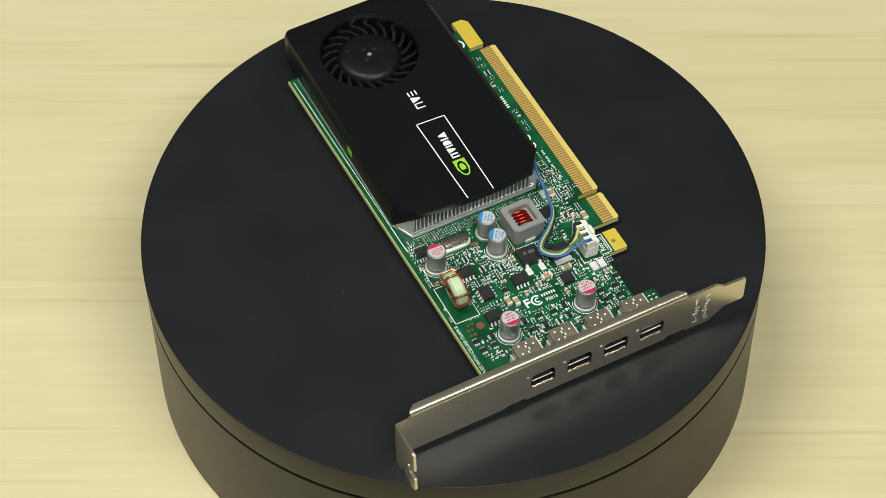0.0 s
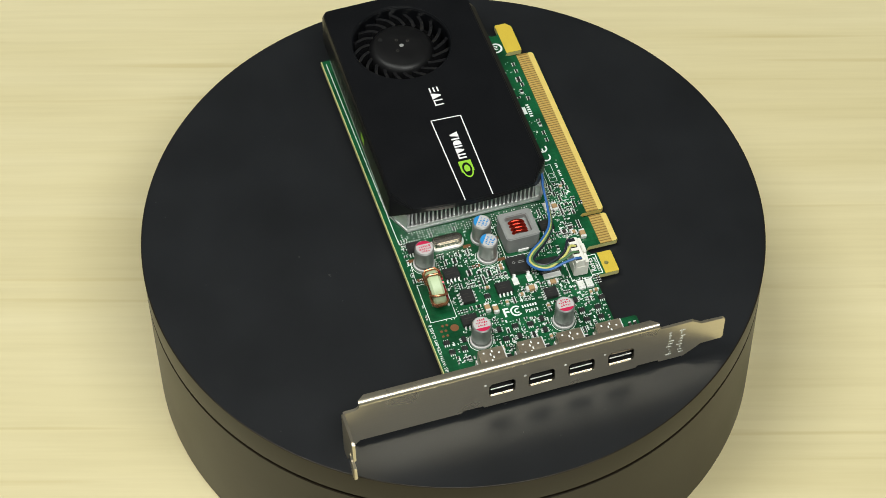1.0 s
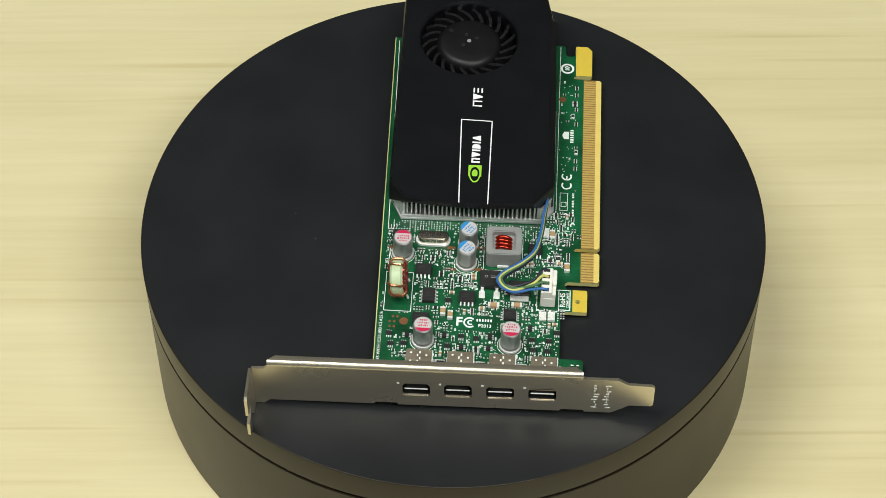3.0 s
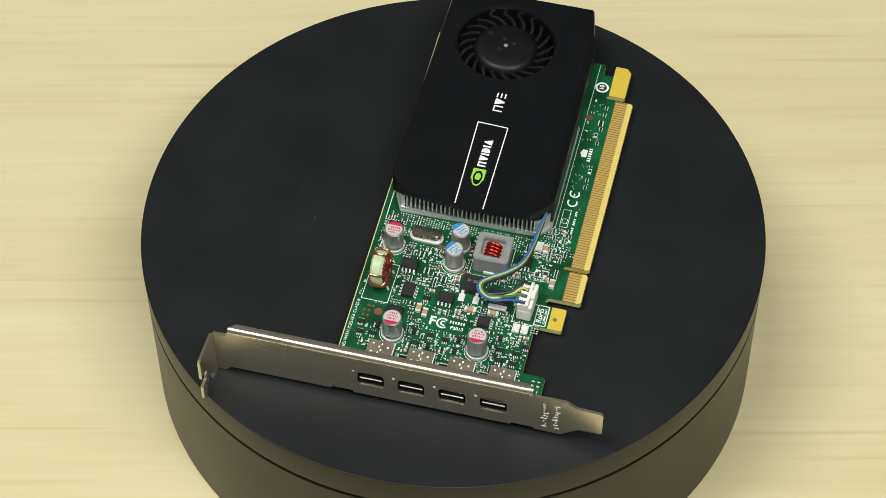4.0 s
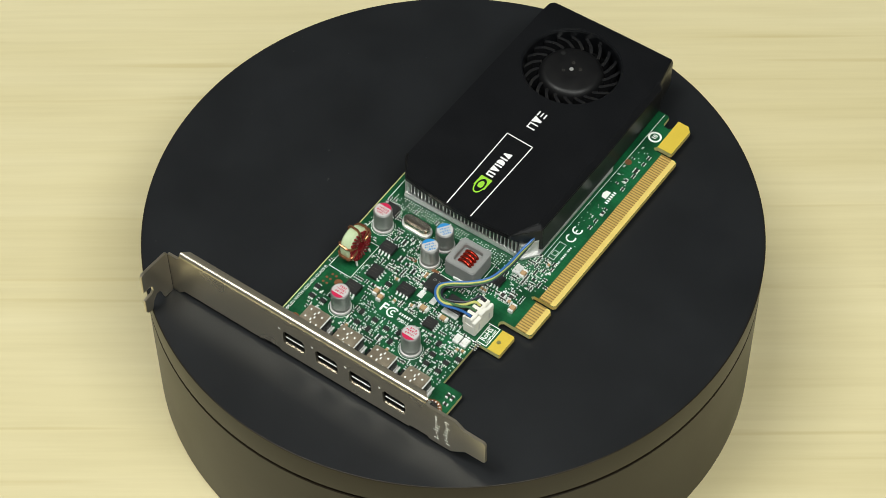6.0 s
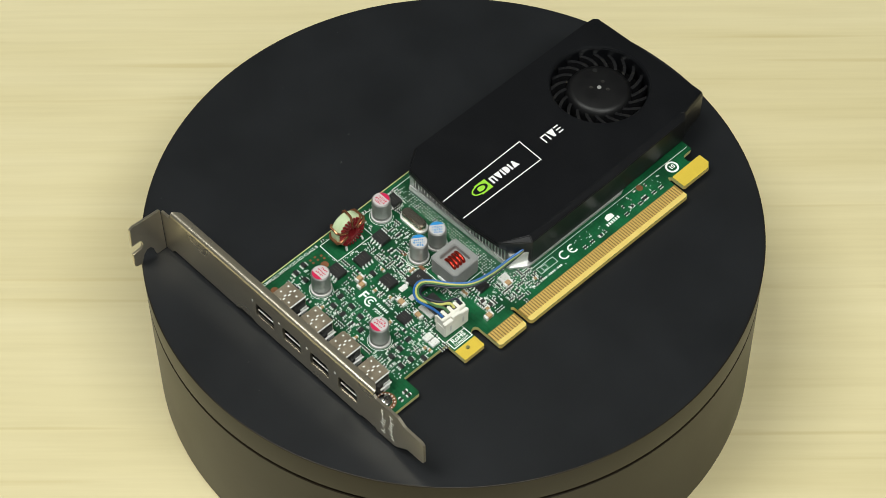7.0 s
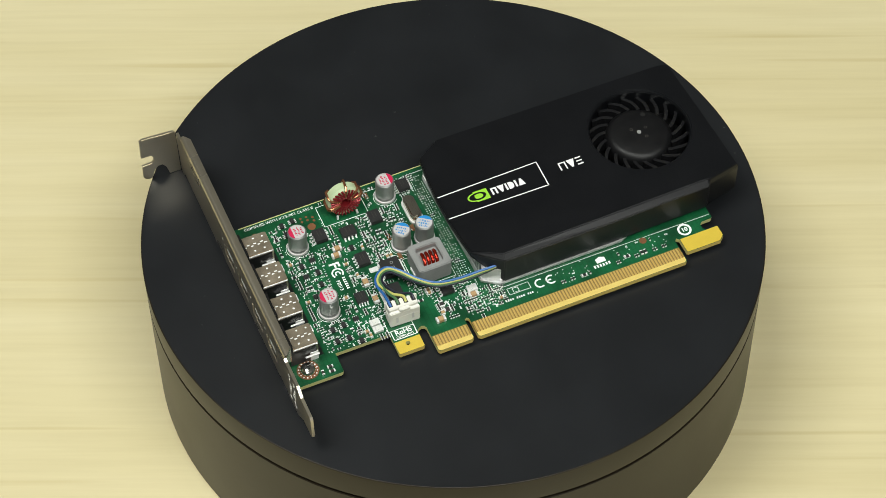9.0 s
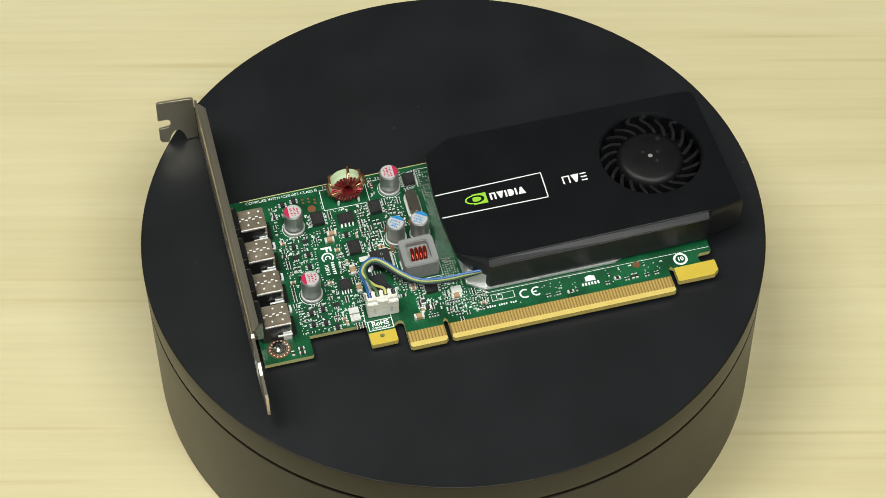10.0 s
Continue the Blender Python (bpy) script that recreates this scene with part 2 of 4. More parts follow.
def lettering(name, words, size, x, y, z, turn, mat, parent, label="", thick=0.02, squeeze=1.0, weight=0.0):
    """Words in the built-in font as a flat mesh, centred at (x, y)."""
    curve = bpy.data.curves.new(name, "FONT")
    curve.body, curve.size, curve.align_x, curve.align_y, curve.extrude = words, size, "CENTER", "CENTER", thick / 2
    curve.resolution_u, curve.offset = 3, weight
    tmp = bpy.data.objects.new(name, curve)
    scene.collection.objects.link(tmp)
    bpy.context.view_layer.update()
    mesh = bpy.data.meshes.new_from_object(tmp.evaluated_get(bpy.context.evaluated_depsgraph_get()))
    bpy.data.objects.remove(tmp)
    mesh.transform(pose(x, y, z, 0, 0, turn) @ Matrix.Diagonal((squeeze, 1, 1, 1)))
    mesh.transform(Matrix.Diagonal((MM, MM, MM, 1)))
    mesh.materials.clear()
    mesh.materials.append(mat)
    mesh.name = name
    ob = new(name, mesh)
    ob.parent = parent
    return tagged(ob, label=label)


def strip_into(bm, x0, y0, x1, y1, w, z, t=0.02):
    """A printed line from point to point."""
    d = Vector((x1 - x0, y1 - y0))
    return box_into(bm, (x0 + x1) / 2, (y0 + y1) / 2, z, d.length + w, w, t, rz=math.degrees(math.atan2(d.y, d.x)))


def frame_into(bm, x0, y0, x1, y1, w, z, t=0.02):
    for a in ((x0, y0, x1, y0), (x1, y0, x1, y1), (x1, y1, x0, y1), (x0, y1, x0, y0)):
        strip_into(bm, *a, w, z, t)
    return bm


# ---- the room ----
def room():
    W, D, H = 3.2, 3.2, 1.75
    floor_z = TABLE_Z - 0.75

    def slab(name, x0, x1, y0, y1, z0, z1, mat, label, category):
        ob = part(name, box((x0 + x1) / 2 / MM, (y0 + y1) / 2 / MM, z0 / MM, (x1 - x0) / MM, (y1 - y0) / MM, (z1 - z0) / MM), mat)
        return tagged(ob, label, category, kind="structure")

    slab("floor", -W, W, -D, D, floor_z - 0.1, floor_z, WALL_PAINT, "plain pale floor below the table", "floor")
    slab("ceiling", -W, W, -D, D, H, H + 0.1, WALL_PAINT, "plain off-white ceiling over the table", "ceiling")
    slab("wall_north", -W, W, D, D + 0.1, floor_z, H, WALL_PAINT, "plain warm off-white wall", "wall")
    slab("wall_south", -W, W, -D - 0.1, -D, floor_z, H, WALL_PAINT, "plain warm off-white wall", "wall")
    slab("wall_east", W, W + 0.1, -D, D, floor_z, H, WALL_PAINT, "plain warm off-white wall", "wall")
    slab("wall_west", -W - 0.1, -W, -D, D, floor_z, H, WALL_PAINT, "plain warm off-white wall", "wall")

    table = new("table")
    table.location = (0, 0, floor_z)
    tagged(table, "pale maple table top with fine straight grain", "table")
    h = (TABLE_Z - floor_z) / MM
    part("tabletop", box(0, 150, h - 28, 1500, 900, 28, bevel=2), WOOD, table)
    leg = part("leg", box(0, 0, 0, 50, 50, h - 28, bevel=3), STEEL, table)
    leg.location = (-0.69, -0.25, 0)
    for x, y in ((690, -250), (-690, 550), (690, 550)):
        again(leg, x, y)


# ---- the turntable ----
def turntable():
    thing = new("turntable")
    thing.location = (0, 0, TABLE_Z)
    tagged(thing, "round black plastic display turntable on the table", "turntable")
    R = R_DISC / MM
    H = -TABLE_Z / MM
    base = part("base", lathe([(0, 0), (R - 0.9, 0), (R + 0.6, 0.8), (R + 0.05, H - 12.5), (R - 0.2, H - 12.25), (R - 4, H - 12.2), (R - 4, H - 11.5), (0, H - 11.5)], 160),
                DISC_SIDE, thing, "satin black drum", smooth=True)
    prof = [(0, H - 11.4), (R - 4.2, H - 11.4), (R - 4.0, H - 11.1), (R - 0.2, H - 11.1), (R, H - 10.9), (R, H - 0.3)]
    prof += [(R - 0.3 + 0.3 * math.cos(a), H - 0.3 + 0.3 * math.sin(a)) for a in (0.3, 0.6, 0.9, 1.2)]
    platter = part("platter", lathe(prof + [(R - 0.29, H - 0.003), (R - 0.4, H)], 160), DISC_SIDE, thing, "turning black disc with a rounded edge", smooth=True)
    part("top_face", lathe([(R - 0.4, H), (0, H)], 160), DISC_TOP, platter, "matte black top face", smooth=True)
    nick = part("nick", box(R - 0.02, 0, H - 11.2, 0.08, 1.2, 0.5), HOLE, platter, "small dark nick at the groove")
    nick.rotation_euler = (0, 0, radians(245.7))
    return platter


# ---- the graphics card: x across towards the contacts, y along from bracket to fan, z up from the board's face ----
def make_card():
    card = new("graphics_card")
    return tagged(card, "green low-profile graphics card with black fan shroud and steel bracket", "graphics card")


OUTLINE = [(-21.4, -70.5), (42.4, -70.5), (42.4, -55.6), (41.9, -55.1), (35.2, -55.1), (35.2, -37.2), (43.2, -37.2), (43.5, -36.8), (43.5, -29.1), (43.1, -28.7),
           (37.3, -28.7), (36.6, -27.8), (36.3, -27.0), (36.6, -26.2), (37.3, -25.7), (46.6, -25.7), (47.2, -25.1), (47.2, -14.4), (46.4, -13.7),
           (39.6, -13.7), (38.9, -13.0), (39.6, -12.3), (46.4, -12.3), (47.2, -11.5), (47.2, 59.2), (46.6, 59.8),
           (38.6, 59.8), (37.7, 60.5), (38.6, 61.4), (43.6, 61.4), (44.0, 61.9), (44.0, 73.2), (42.4, 75.0), (38.6, 75.0), (38.3, 74.6),
           (38.3, 71.0), (37.5, 70.2), (35.8, 70.2), (35.0, 71.0), (34.9, 74.4), (34.3, 75.0), (-23.5, 75.0)]


def board(card):
    hole = circle(40.5, -33.2, 0.7, 12)
    screw = circle(37.5, -65.0, 1.4, 16)
    pcb = part("circuit_board", prism(OUTLINE, -1.6, 0.0, [hole, screw]), PCB, card, "glossy green printed circuit board")
    mesh = pcb.data
    mesh.materials.append(FR4_EDGE)
    mesh.materials.append(BEVEL)
    for p in mesh.polygons:
        if abs(p.normal.z) < 0.5:
            p.material_index = 2 if p.center.x > 42.5 * MM else 1
    # the mask stops short of the long plain edge and leaves a pale line
    part("bare_rim", prism([(-21.43, -66.0), (-21.13, -66.0), (-23.19, 74.9), (-23.49, 74.9)], 0.0, 0.03), FR4_EDGE, pcb, "pale bare board rim")
    # bare ends of the two tabs and the bevelled contact edges
    part("tab_end", prism([(38.9, -37.15), (43.2, -37.15), (43.45, -36.8), (43.45, -29.1), (43.1, -28.75), (38.9, -28.75)], 0.0, 0.05, [circle(40.5, -33.2, 0.72, 12)]), FR4, pcb, "bare yellow tab end")
    part("tab_end", prism([(38.5, 61.5), (43.6, 61.5), (43.9, 61.9), (43.9, 73.1), (42.3, 74.9), (38.7, 74.9), (38.4, 74.6)], 0.0, 0.05), FR4, pcb, "bare yellow tab end")
    for y0, y1 in ((-25.6, -13.8), (-12.2, 59.7)):
        part("contact_bed", prism([(41.2, y0), (45.3, y0), (45.3, y1), (41.2, y1)], 0.0, 0.03), FINGER_BED, pcb, "brown bed between contacts")
        part("bevel_edge", prism([(45.3, y0 + 0.05), (46.5, y0 + 0.05), (47.1, y0 + 0.7), (47.1, y1 - 0.7), (46.5, y1 - 0.05), (45.3, y1 - 0.05)], 0.0, 0.04), BEVEL, pcb, "bare yellow bevelled edge")
    bm = box(-0.25, 0, 0.03, 4.0, 0.62, 0.06)
    first = part("gold_contact", bm, GOLD, pcb)
    first.location = (43.6 * MM, -25.0 * MM, 0)
    ys = [-25.0 + i * 1.03 for i in range(1, 11)] + [-11.4 + i * 1.0 for i in range(71)]
    for y in ys:
        again(first, 43.6, y)
    return pcb


def electrolytic(card, x, y, ink, turn, h=7.6, r=3.05):
    cap = part("capacitor", lathe([(0, 0.9), (r, 0.9), (r, 1.5), (r - 0.18, 1.8), (r, 2.1), (r, h - 0.35), (r - 0.35, h), (0, h)], 32), CAN, card,
               "aluminium can capacitor with %s top mark" % ("red" if ink is RED_INK else "blue"), smooth=True)
    cap.matrix_basis = pose(x * MM, y * MM, 0, 0, 0, turn)
    part("base", prism(circle(0, 0, r + 0.42, 28), 0.05, 0.9), CAN_TOP, cap, "pale seal ring")
    part("top_face", lathe([(r - 0.4, h + 0.01), (0, h + 0.012)], 32), CAN_TOP, cap, "pale printed top")
    seg = [(r * 0.88 * math.cos(a), r * 0.88 * math.sin(a)) for a in [math.pi * (0.17 + 0.66 * i / 12) for i in range(13)]]
    part("polarity_mark", prism(seg, h + 0.02, h + 0.04), ink, cap)
    bm = bmesh.new()
    rng = random.Random(int(x * 10 + y * 7))
    for w, yy in ((3.2, 0.5), (3.7, -0.55), (2.6, -1.55)):
        at = -w / 2
        while at < w / 2 - 0.2:
            step = rng.uniform(0.3, 0.7)
            box_into(bm, at + step / 2, yy + rng.uniform(-0.12, 0.12), h + 0.02, step * 0.75, rng.choice((0.3, 0.55, 0.65)), 0.02)
            at += step + 0.14
    part("printed_marking", bm, ink, cap)
    return cap


def chip(card, x, y, sx, sy, h=1.5, legs=4, along="y", turn=0, label="small black chip with tinned legs"):
    """A black package; the legs stand along its two sides that run in the given direction."""
    c = part("chip", box(0, 0, 0.12, sx, sy, h, bevel=0.12), CHIP, card, label)
    c.matrix_basis = pose(x * MM, y * MM, 0, 0, 0, turn)
    bm = bmesh.new()
    for s in (-1, 1):
        for i in range(legs):
            if along == "y":
                p = (s * (sx / 2 + 0.45), -sy / 2 + (i + 0.5) * sy / legs)
                box_into(bm, *p, 0.02, 0.95, sy / legs * 0.42, 0.22)
                box_into(bm, p[0] - s * 0.3, p[1], 0.2, 0.3, sy / legs * 0.42, h * 0.45)
            else:
                p = (-sx / 2 + (i + 0.5) * sx / legs, s * (sy / 2 + 0.45))
                box_into(bm, *p, 0.02, sx / legs * 0.42, 0.95, 0.22)
                box_into(bm, p[0], p[1] - s * 0.3, 0.2, sx / legs * 0.42, 0.3, h * 0.45)
    part("leg_row", bm, BRIGHT, c, "tinned gull-wing legs")
    part("printed_marking", box_into(box(-sx * 0.12, sy * 0.12, h + 0.125, sx * 0.45, 0.22, 0.01), -sx * 0.05, -sy * 0.12, h + 0.125, sx * 0.5, 0.2, 0.01), DARK_CER, c)
    return c


def power_transistor(card, x, y, turn):
    c = part("power_transistor", box(0, 0, 0.15, 6.4, 6.2, 2.1, bevel=0.2), CHIP, card, "black power transistor with heavy tinned legs")
    c.matrix_basis = pose(x * MM, y * MM, 0, 0, 0, turn)
    for px in (-2.3, 2.3):
        leg = part("leg", box_into(box(px, -4.6, 0.02, 1.0, 2.6, 0.35, bevel=0.08), px, -3.4, 0.3, 0.9, 0.6, 1.0), BRIGHT, c)
        part("solder_pad", box(px, -5.1, 0.0, 1.9, 2.8, 0.12, bevel=0.04), SOLDER, leg)
    part("tab", box(0, 3.5, 0.02, 5.6, 1.0, 0.4, bevel=0.08), BRIGHT, c)
    bm = lathe([(0.5, 2.26), (0.32, 2.27)], 16, -1.2, 0.5)
    box_into(bm, 1.2, 0.7, 2.255, 2.0, 0.25, 0.01)
    box_into(bm, 1.2, 0.1, 2.255, 2.0, 0.25, 0.01)
    part("printed_marking", bm, FERRITE, c)


def inductor(card):
    """Grey ferrite block with an open well that shows a red copper coil."""
    x, y, h = 16.7, -15.8, 7.0
    s = 5.55

    def rounded(w, r, n=5):
        return [(sx * (w - r) + r * math.cos(a0 + math.pi / 2 * i / n), sy * (w - r) + r * math.sin(a0 + math.pi / 2 * i / n))
                for sx, sy, a0 in ((1, 1, 0), (-1, 1, math.pi / 2), (-1, -1, math.pi), (1, -1, 1.5 * math.pi)) for i in range(n + 1)]

    bm = prism(rounded(s, 1.3), 1.0, h, [rounded(3.55, 0.9)])
    prism_into(bm, rounded(s, 1.3), 0.3, 1.1)
    bmesh.ops.bevel(bm, geom=[e for e in bm.edges if all(abs(v.co.z - h) < 1e-4 for v in e.verts) and len(e.link_faces) == 2 and e.calc_face_angle(0) > 0.5],
                    offset=0.28, segments=2, affect="EDGES")
    coil = part("power_inductor", bm, FERRITE, card, "grey ferrite power inductor with red copper coil", smooth=True)
    coil.matrix_basis = pose(x * MM, y * MM, 0, 0, 0, 1)
    part("well_floor", box(0, 0, 1.1, 7.0, 7.0, 3.9), FERRITE, coil, "grey well floor")
    for i in range(4):
        cx = -2.05 + i * 1.37
        pts = [(2.25 * math.cos(a), cx + 0.7 * (a / math.pi) - 0.35, 4.7 + 1.5 * math.sin(a)) for a in [math.pi * k / 14 for k in range(15)]]
        part("winding", tube_into(bmesh.new(), pts, 0.55, 12), COPPER, coil, smooth=True)
    part("terminal", box(0, -5.65, 0.02, 3.6, 0.5, 1.2, bevel=0.1), BRIGHT, coil)
    part("terminal", box(0, 5.65, 0.02, 3.6, 0.5, 1.2, bevel=0.1), BRIGHT, coil)


def crystal(card):
    def oval(l, w, n=12):
        d = l / 2 - w / 2
        return [(d + w / 2 * math.cos(a), w / 2 * math.sin(a)) for a in [-math.pi / 2 + math.pi * i / n for i in range(n + 1)]] + \
               [(-d + w / 2 * math.cos(a), w / 2 * math.sin(a)) for a in [math.pi / 2 + math.pi * i / n for i in range(n + 1)]]

    bm = prism(oval(9.8, 3.7), 0.9, 3.4)
    bmesh.ops.bevel(bm, geom=[e for e in bm.edges if all(abs(v.co.z - 3.4) < 1e-4 for v in e.verts) and e.calc_face_angle(0) > 0.5], offset=0.5, segments=3, affect="EDGES")
    c = part("crystal", bm, CRYSTAL, card, "oval silver metal-can quartz crystal", smooth=True)
    c.matrix_basis = pose(-5.7 * MM, -12.2 * MM, 0, 0, 0, 0)
    part("flange", prism(oval(11.0, 4.7), 0.1, 0.9), BRIGHT, c)


def toroid(card):
    """Standing ring core, its axis along x, wound with fine copper on both ends."""
    x, y, R, r, w = -15.6, -31.9, 5.6, 2.0, 4.0
    zc = 5.8
    prof = [(r, -w / 2 + 0.5), (r + 0.5, -w / 2), (R - 0.7, -w / 2), (R, -w / 2 + 0.7), (R, w / 2 - 0.7), (R - 0.7, w / 2), (r + 0.5, w / 2), (r, w / 2 - 0.5), (r, -w / 2 + 0.5)]
    bm = lathe(prof, 48)
    ring = part("toroid_inductor", bm, CORE, card, "pale green ring core wound with copper wire", smooth=True)
    ring.matrix_basis = Matrix.Translation((x * MM, y * MM, zc * MM)) @ pose(0, 0, 0, 0, 83, 0)
    # windings: loops round the ring's section, dense on the face towards the contacts
    for a_deg in [98, 104, 128, 171, 240, 278, 285]:
        a = radians(a_deg)
        ca, sa = math.cos(a), math.sin(a)
        g = 0.45
        sec = []
        for u, v, n in ((R + g, w / 2 + g, 0), (r - g, w / 2 + g, 0), (r - g, -w / 2 - g, 0), (R + g, -w / 2 - g, 0)):
            sec.append((u, v))
        path = []
        for i in range(4):
            u0, v0 = sec[i]
            u1, v1 = sec[(i + 1) % 4]
            for k in (0.2, 0.5, 0.8):
                path.append((u0 + (u1 - u0) * k, v0 + (v1 - v0) * k))
        lean = 0.10
        pts = [(u * math.cos(a + lean * v / w), u * math.sin(a + lean * v / w), v) for u, v in path]
        part("winding", tube_into(bmesh.new(), pts, 0.42, 8, closed=True), COPPER_DARK, ring, smooth=True)
    for i in range(26):
        a = 2 * math.pi * i / 26
        pts = [(u * math.cos(a + 0.05 * (u - r)), u * math.sin(a + 0.05 * (u - r)), w / 2 + 0.3) for u in (R - 0.5, (r + R) / 2, r - 0.1)]
        pts.append(((r - 0.35) * math.cos(a), (r - 0.35) * math.sin(a), -w / 2))
        part("winding", tube_into(bmesh.new(), pts, 0.37, 6), CRIMSON, ring, "dark red enamelled wire")
    part("lead", tube_into(bmesh.new(), [(4.6, 3.2, 2.4), (6.0, 3.4, 2.6)], 0.4, 8), BRIGHT, ring)
    part("lead", tube_into(bmesh.new(), [(4.6, -3.2, 2.4), (6.0, -3.4, 2.6)], 0.4, 8), BRIGHT, ring)


def fan_connector(card):
    x, y = 31.2, -31.0
    c = part("fan_connector", box_into(box_into(box(0, 0, 0.1, 4.6, 9.8, 4.6, bevel=0.25), 1.7, 0, 4.4, 1.2, 9.8, 2.4, bevel=0.2), 1.75, 0, 6.6, 1.2, 3.4, 1.4, bevel=0.2), NYLON, card,
             "cream nylon four-pin fan connector")
    c.matrix_basis = pose(x * MM, y * MM, 0, 0, 0, -2)
    plug = part("plug", box(-0.55, 0, 4.5, 3.2, 9.5, 3.2, bevel=0.2), NYLON, c, "cream plug housing")
    for i in range(4):
        part("crimp_slot", box(-0.9, -3.75 + i * 2.5, 7.45, 2.0, 1.3, 0.3), HOLE, plug, "dark wire slot")
    for i in range(5):
        part("rib", box(-1.9, -5.0 + i * 2.5, 4.6, 0.6, 0.6, 3.3, bevel=0.08), NYLON, plug)
    for yy in (-2.6, 2.6):
        part("keying_notch", box(2.31, yy, 2.0, 0.1, 0.7, 2.6), CAN_TOP, c)


def wires(card):
    mats = ((WIRE_BLUE, "blue"), (WIRE_GREEN, "green"), (WIRE_YELLOW, "yellow"), (WIRE_BLACK, "dark"))
    place = (-1.5, 0.5, -0.5, 1.5)
    ends_y = (-34.7, -32.2, -29.7, -27.2)
    for i, (mat, word) in enumerate(mats):
        o = place[i] * 0.66
        ey = ends_y[i]
        pts = [(30.9, ey, 7.5), (29.0, ey - 0.2, 8.3), (25.6 + 0.3 * i, ey * 0.45 - 34.6 * 0.55 + o * 0.3, 7.6 - 0.1 * i), (20.6, -34.3 + o * 1.1, 6.4), (17.4 + o * 0.55, -32.8 + o * 0.8, 6.0),
               (16.2 + o * 1.1, -29.8 + o * 0.2, 5.6), (18.2 + o * 0.75, -26.9 - o * 0.55, 5.2), (22.8 + o * 0.45, -22.9 - o * 0.45, 4.8 - 0.25 * o), (26.8 + o * 0.4, -17.8 - o * 0.2, 4.8 - 0.45 * o),
               (28.4 + o * 0.3, -11.0, 5.2 - 0.6 * o), (29.2 + o * 0.25, -4.0, 6.4 - 0.6 * o), (29.9, 0.8, 7.8 - 0.55 * o), (29.2, 5.0, 8.2 - 0.5 * o)]
        part("fan_wire", tube_into(bmesh.new(), smooth_path(pts, 7), 0.43, 9), mat, card, "%s insulated fan wire" % word, smooth=True)


# ---- cooler ----
def shroud_outline(k):
    """The cooler's outline, drawn in by k millimetres: most at the contact side, little at the far end."""
    a, b, f = k * 0.25, k, k * 0.2
    pts = [(-20.7 + a, 80.0 - f), (-20.7 + a, 2.0 + a), (-15.2 + a * 0.5, -5.6)]
    for i in range(1, 8):
        u = i / 8
        pts.append((-15.2 + a * 0.5 + (40.6 - a * 0.5 - b * 0.15) * u, -5.6 - 1.5 * math.sin(math.pi * u)))
    pts += [(25.4 - b * 0.15, -5.6), (31.8 - b * 0.7, 3.2 + b * 0.15), (31.6 - b * 0.8, 40.0), (30.9 - b * 0.75, 74.8), (30.0 - b * 0.2, 75.6), (27.6 - b * 0.15, 86.9 - f)]
    pts += [(14.0, 86.7 - f), (0.0, 86.3 - f), (-14.0, 85.8 - f), (-18.8 + a * 0.3, 85.6 - f), (-20.2 + a * 0.6, 84.2 - f)]
    return pts


FAN = (1.9, 64.4)


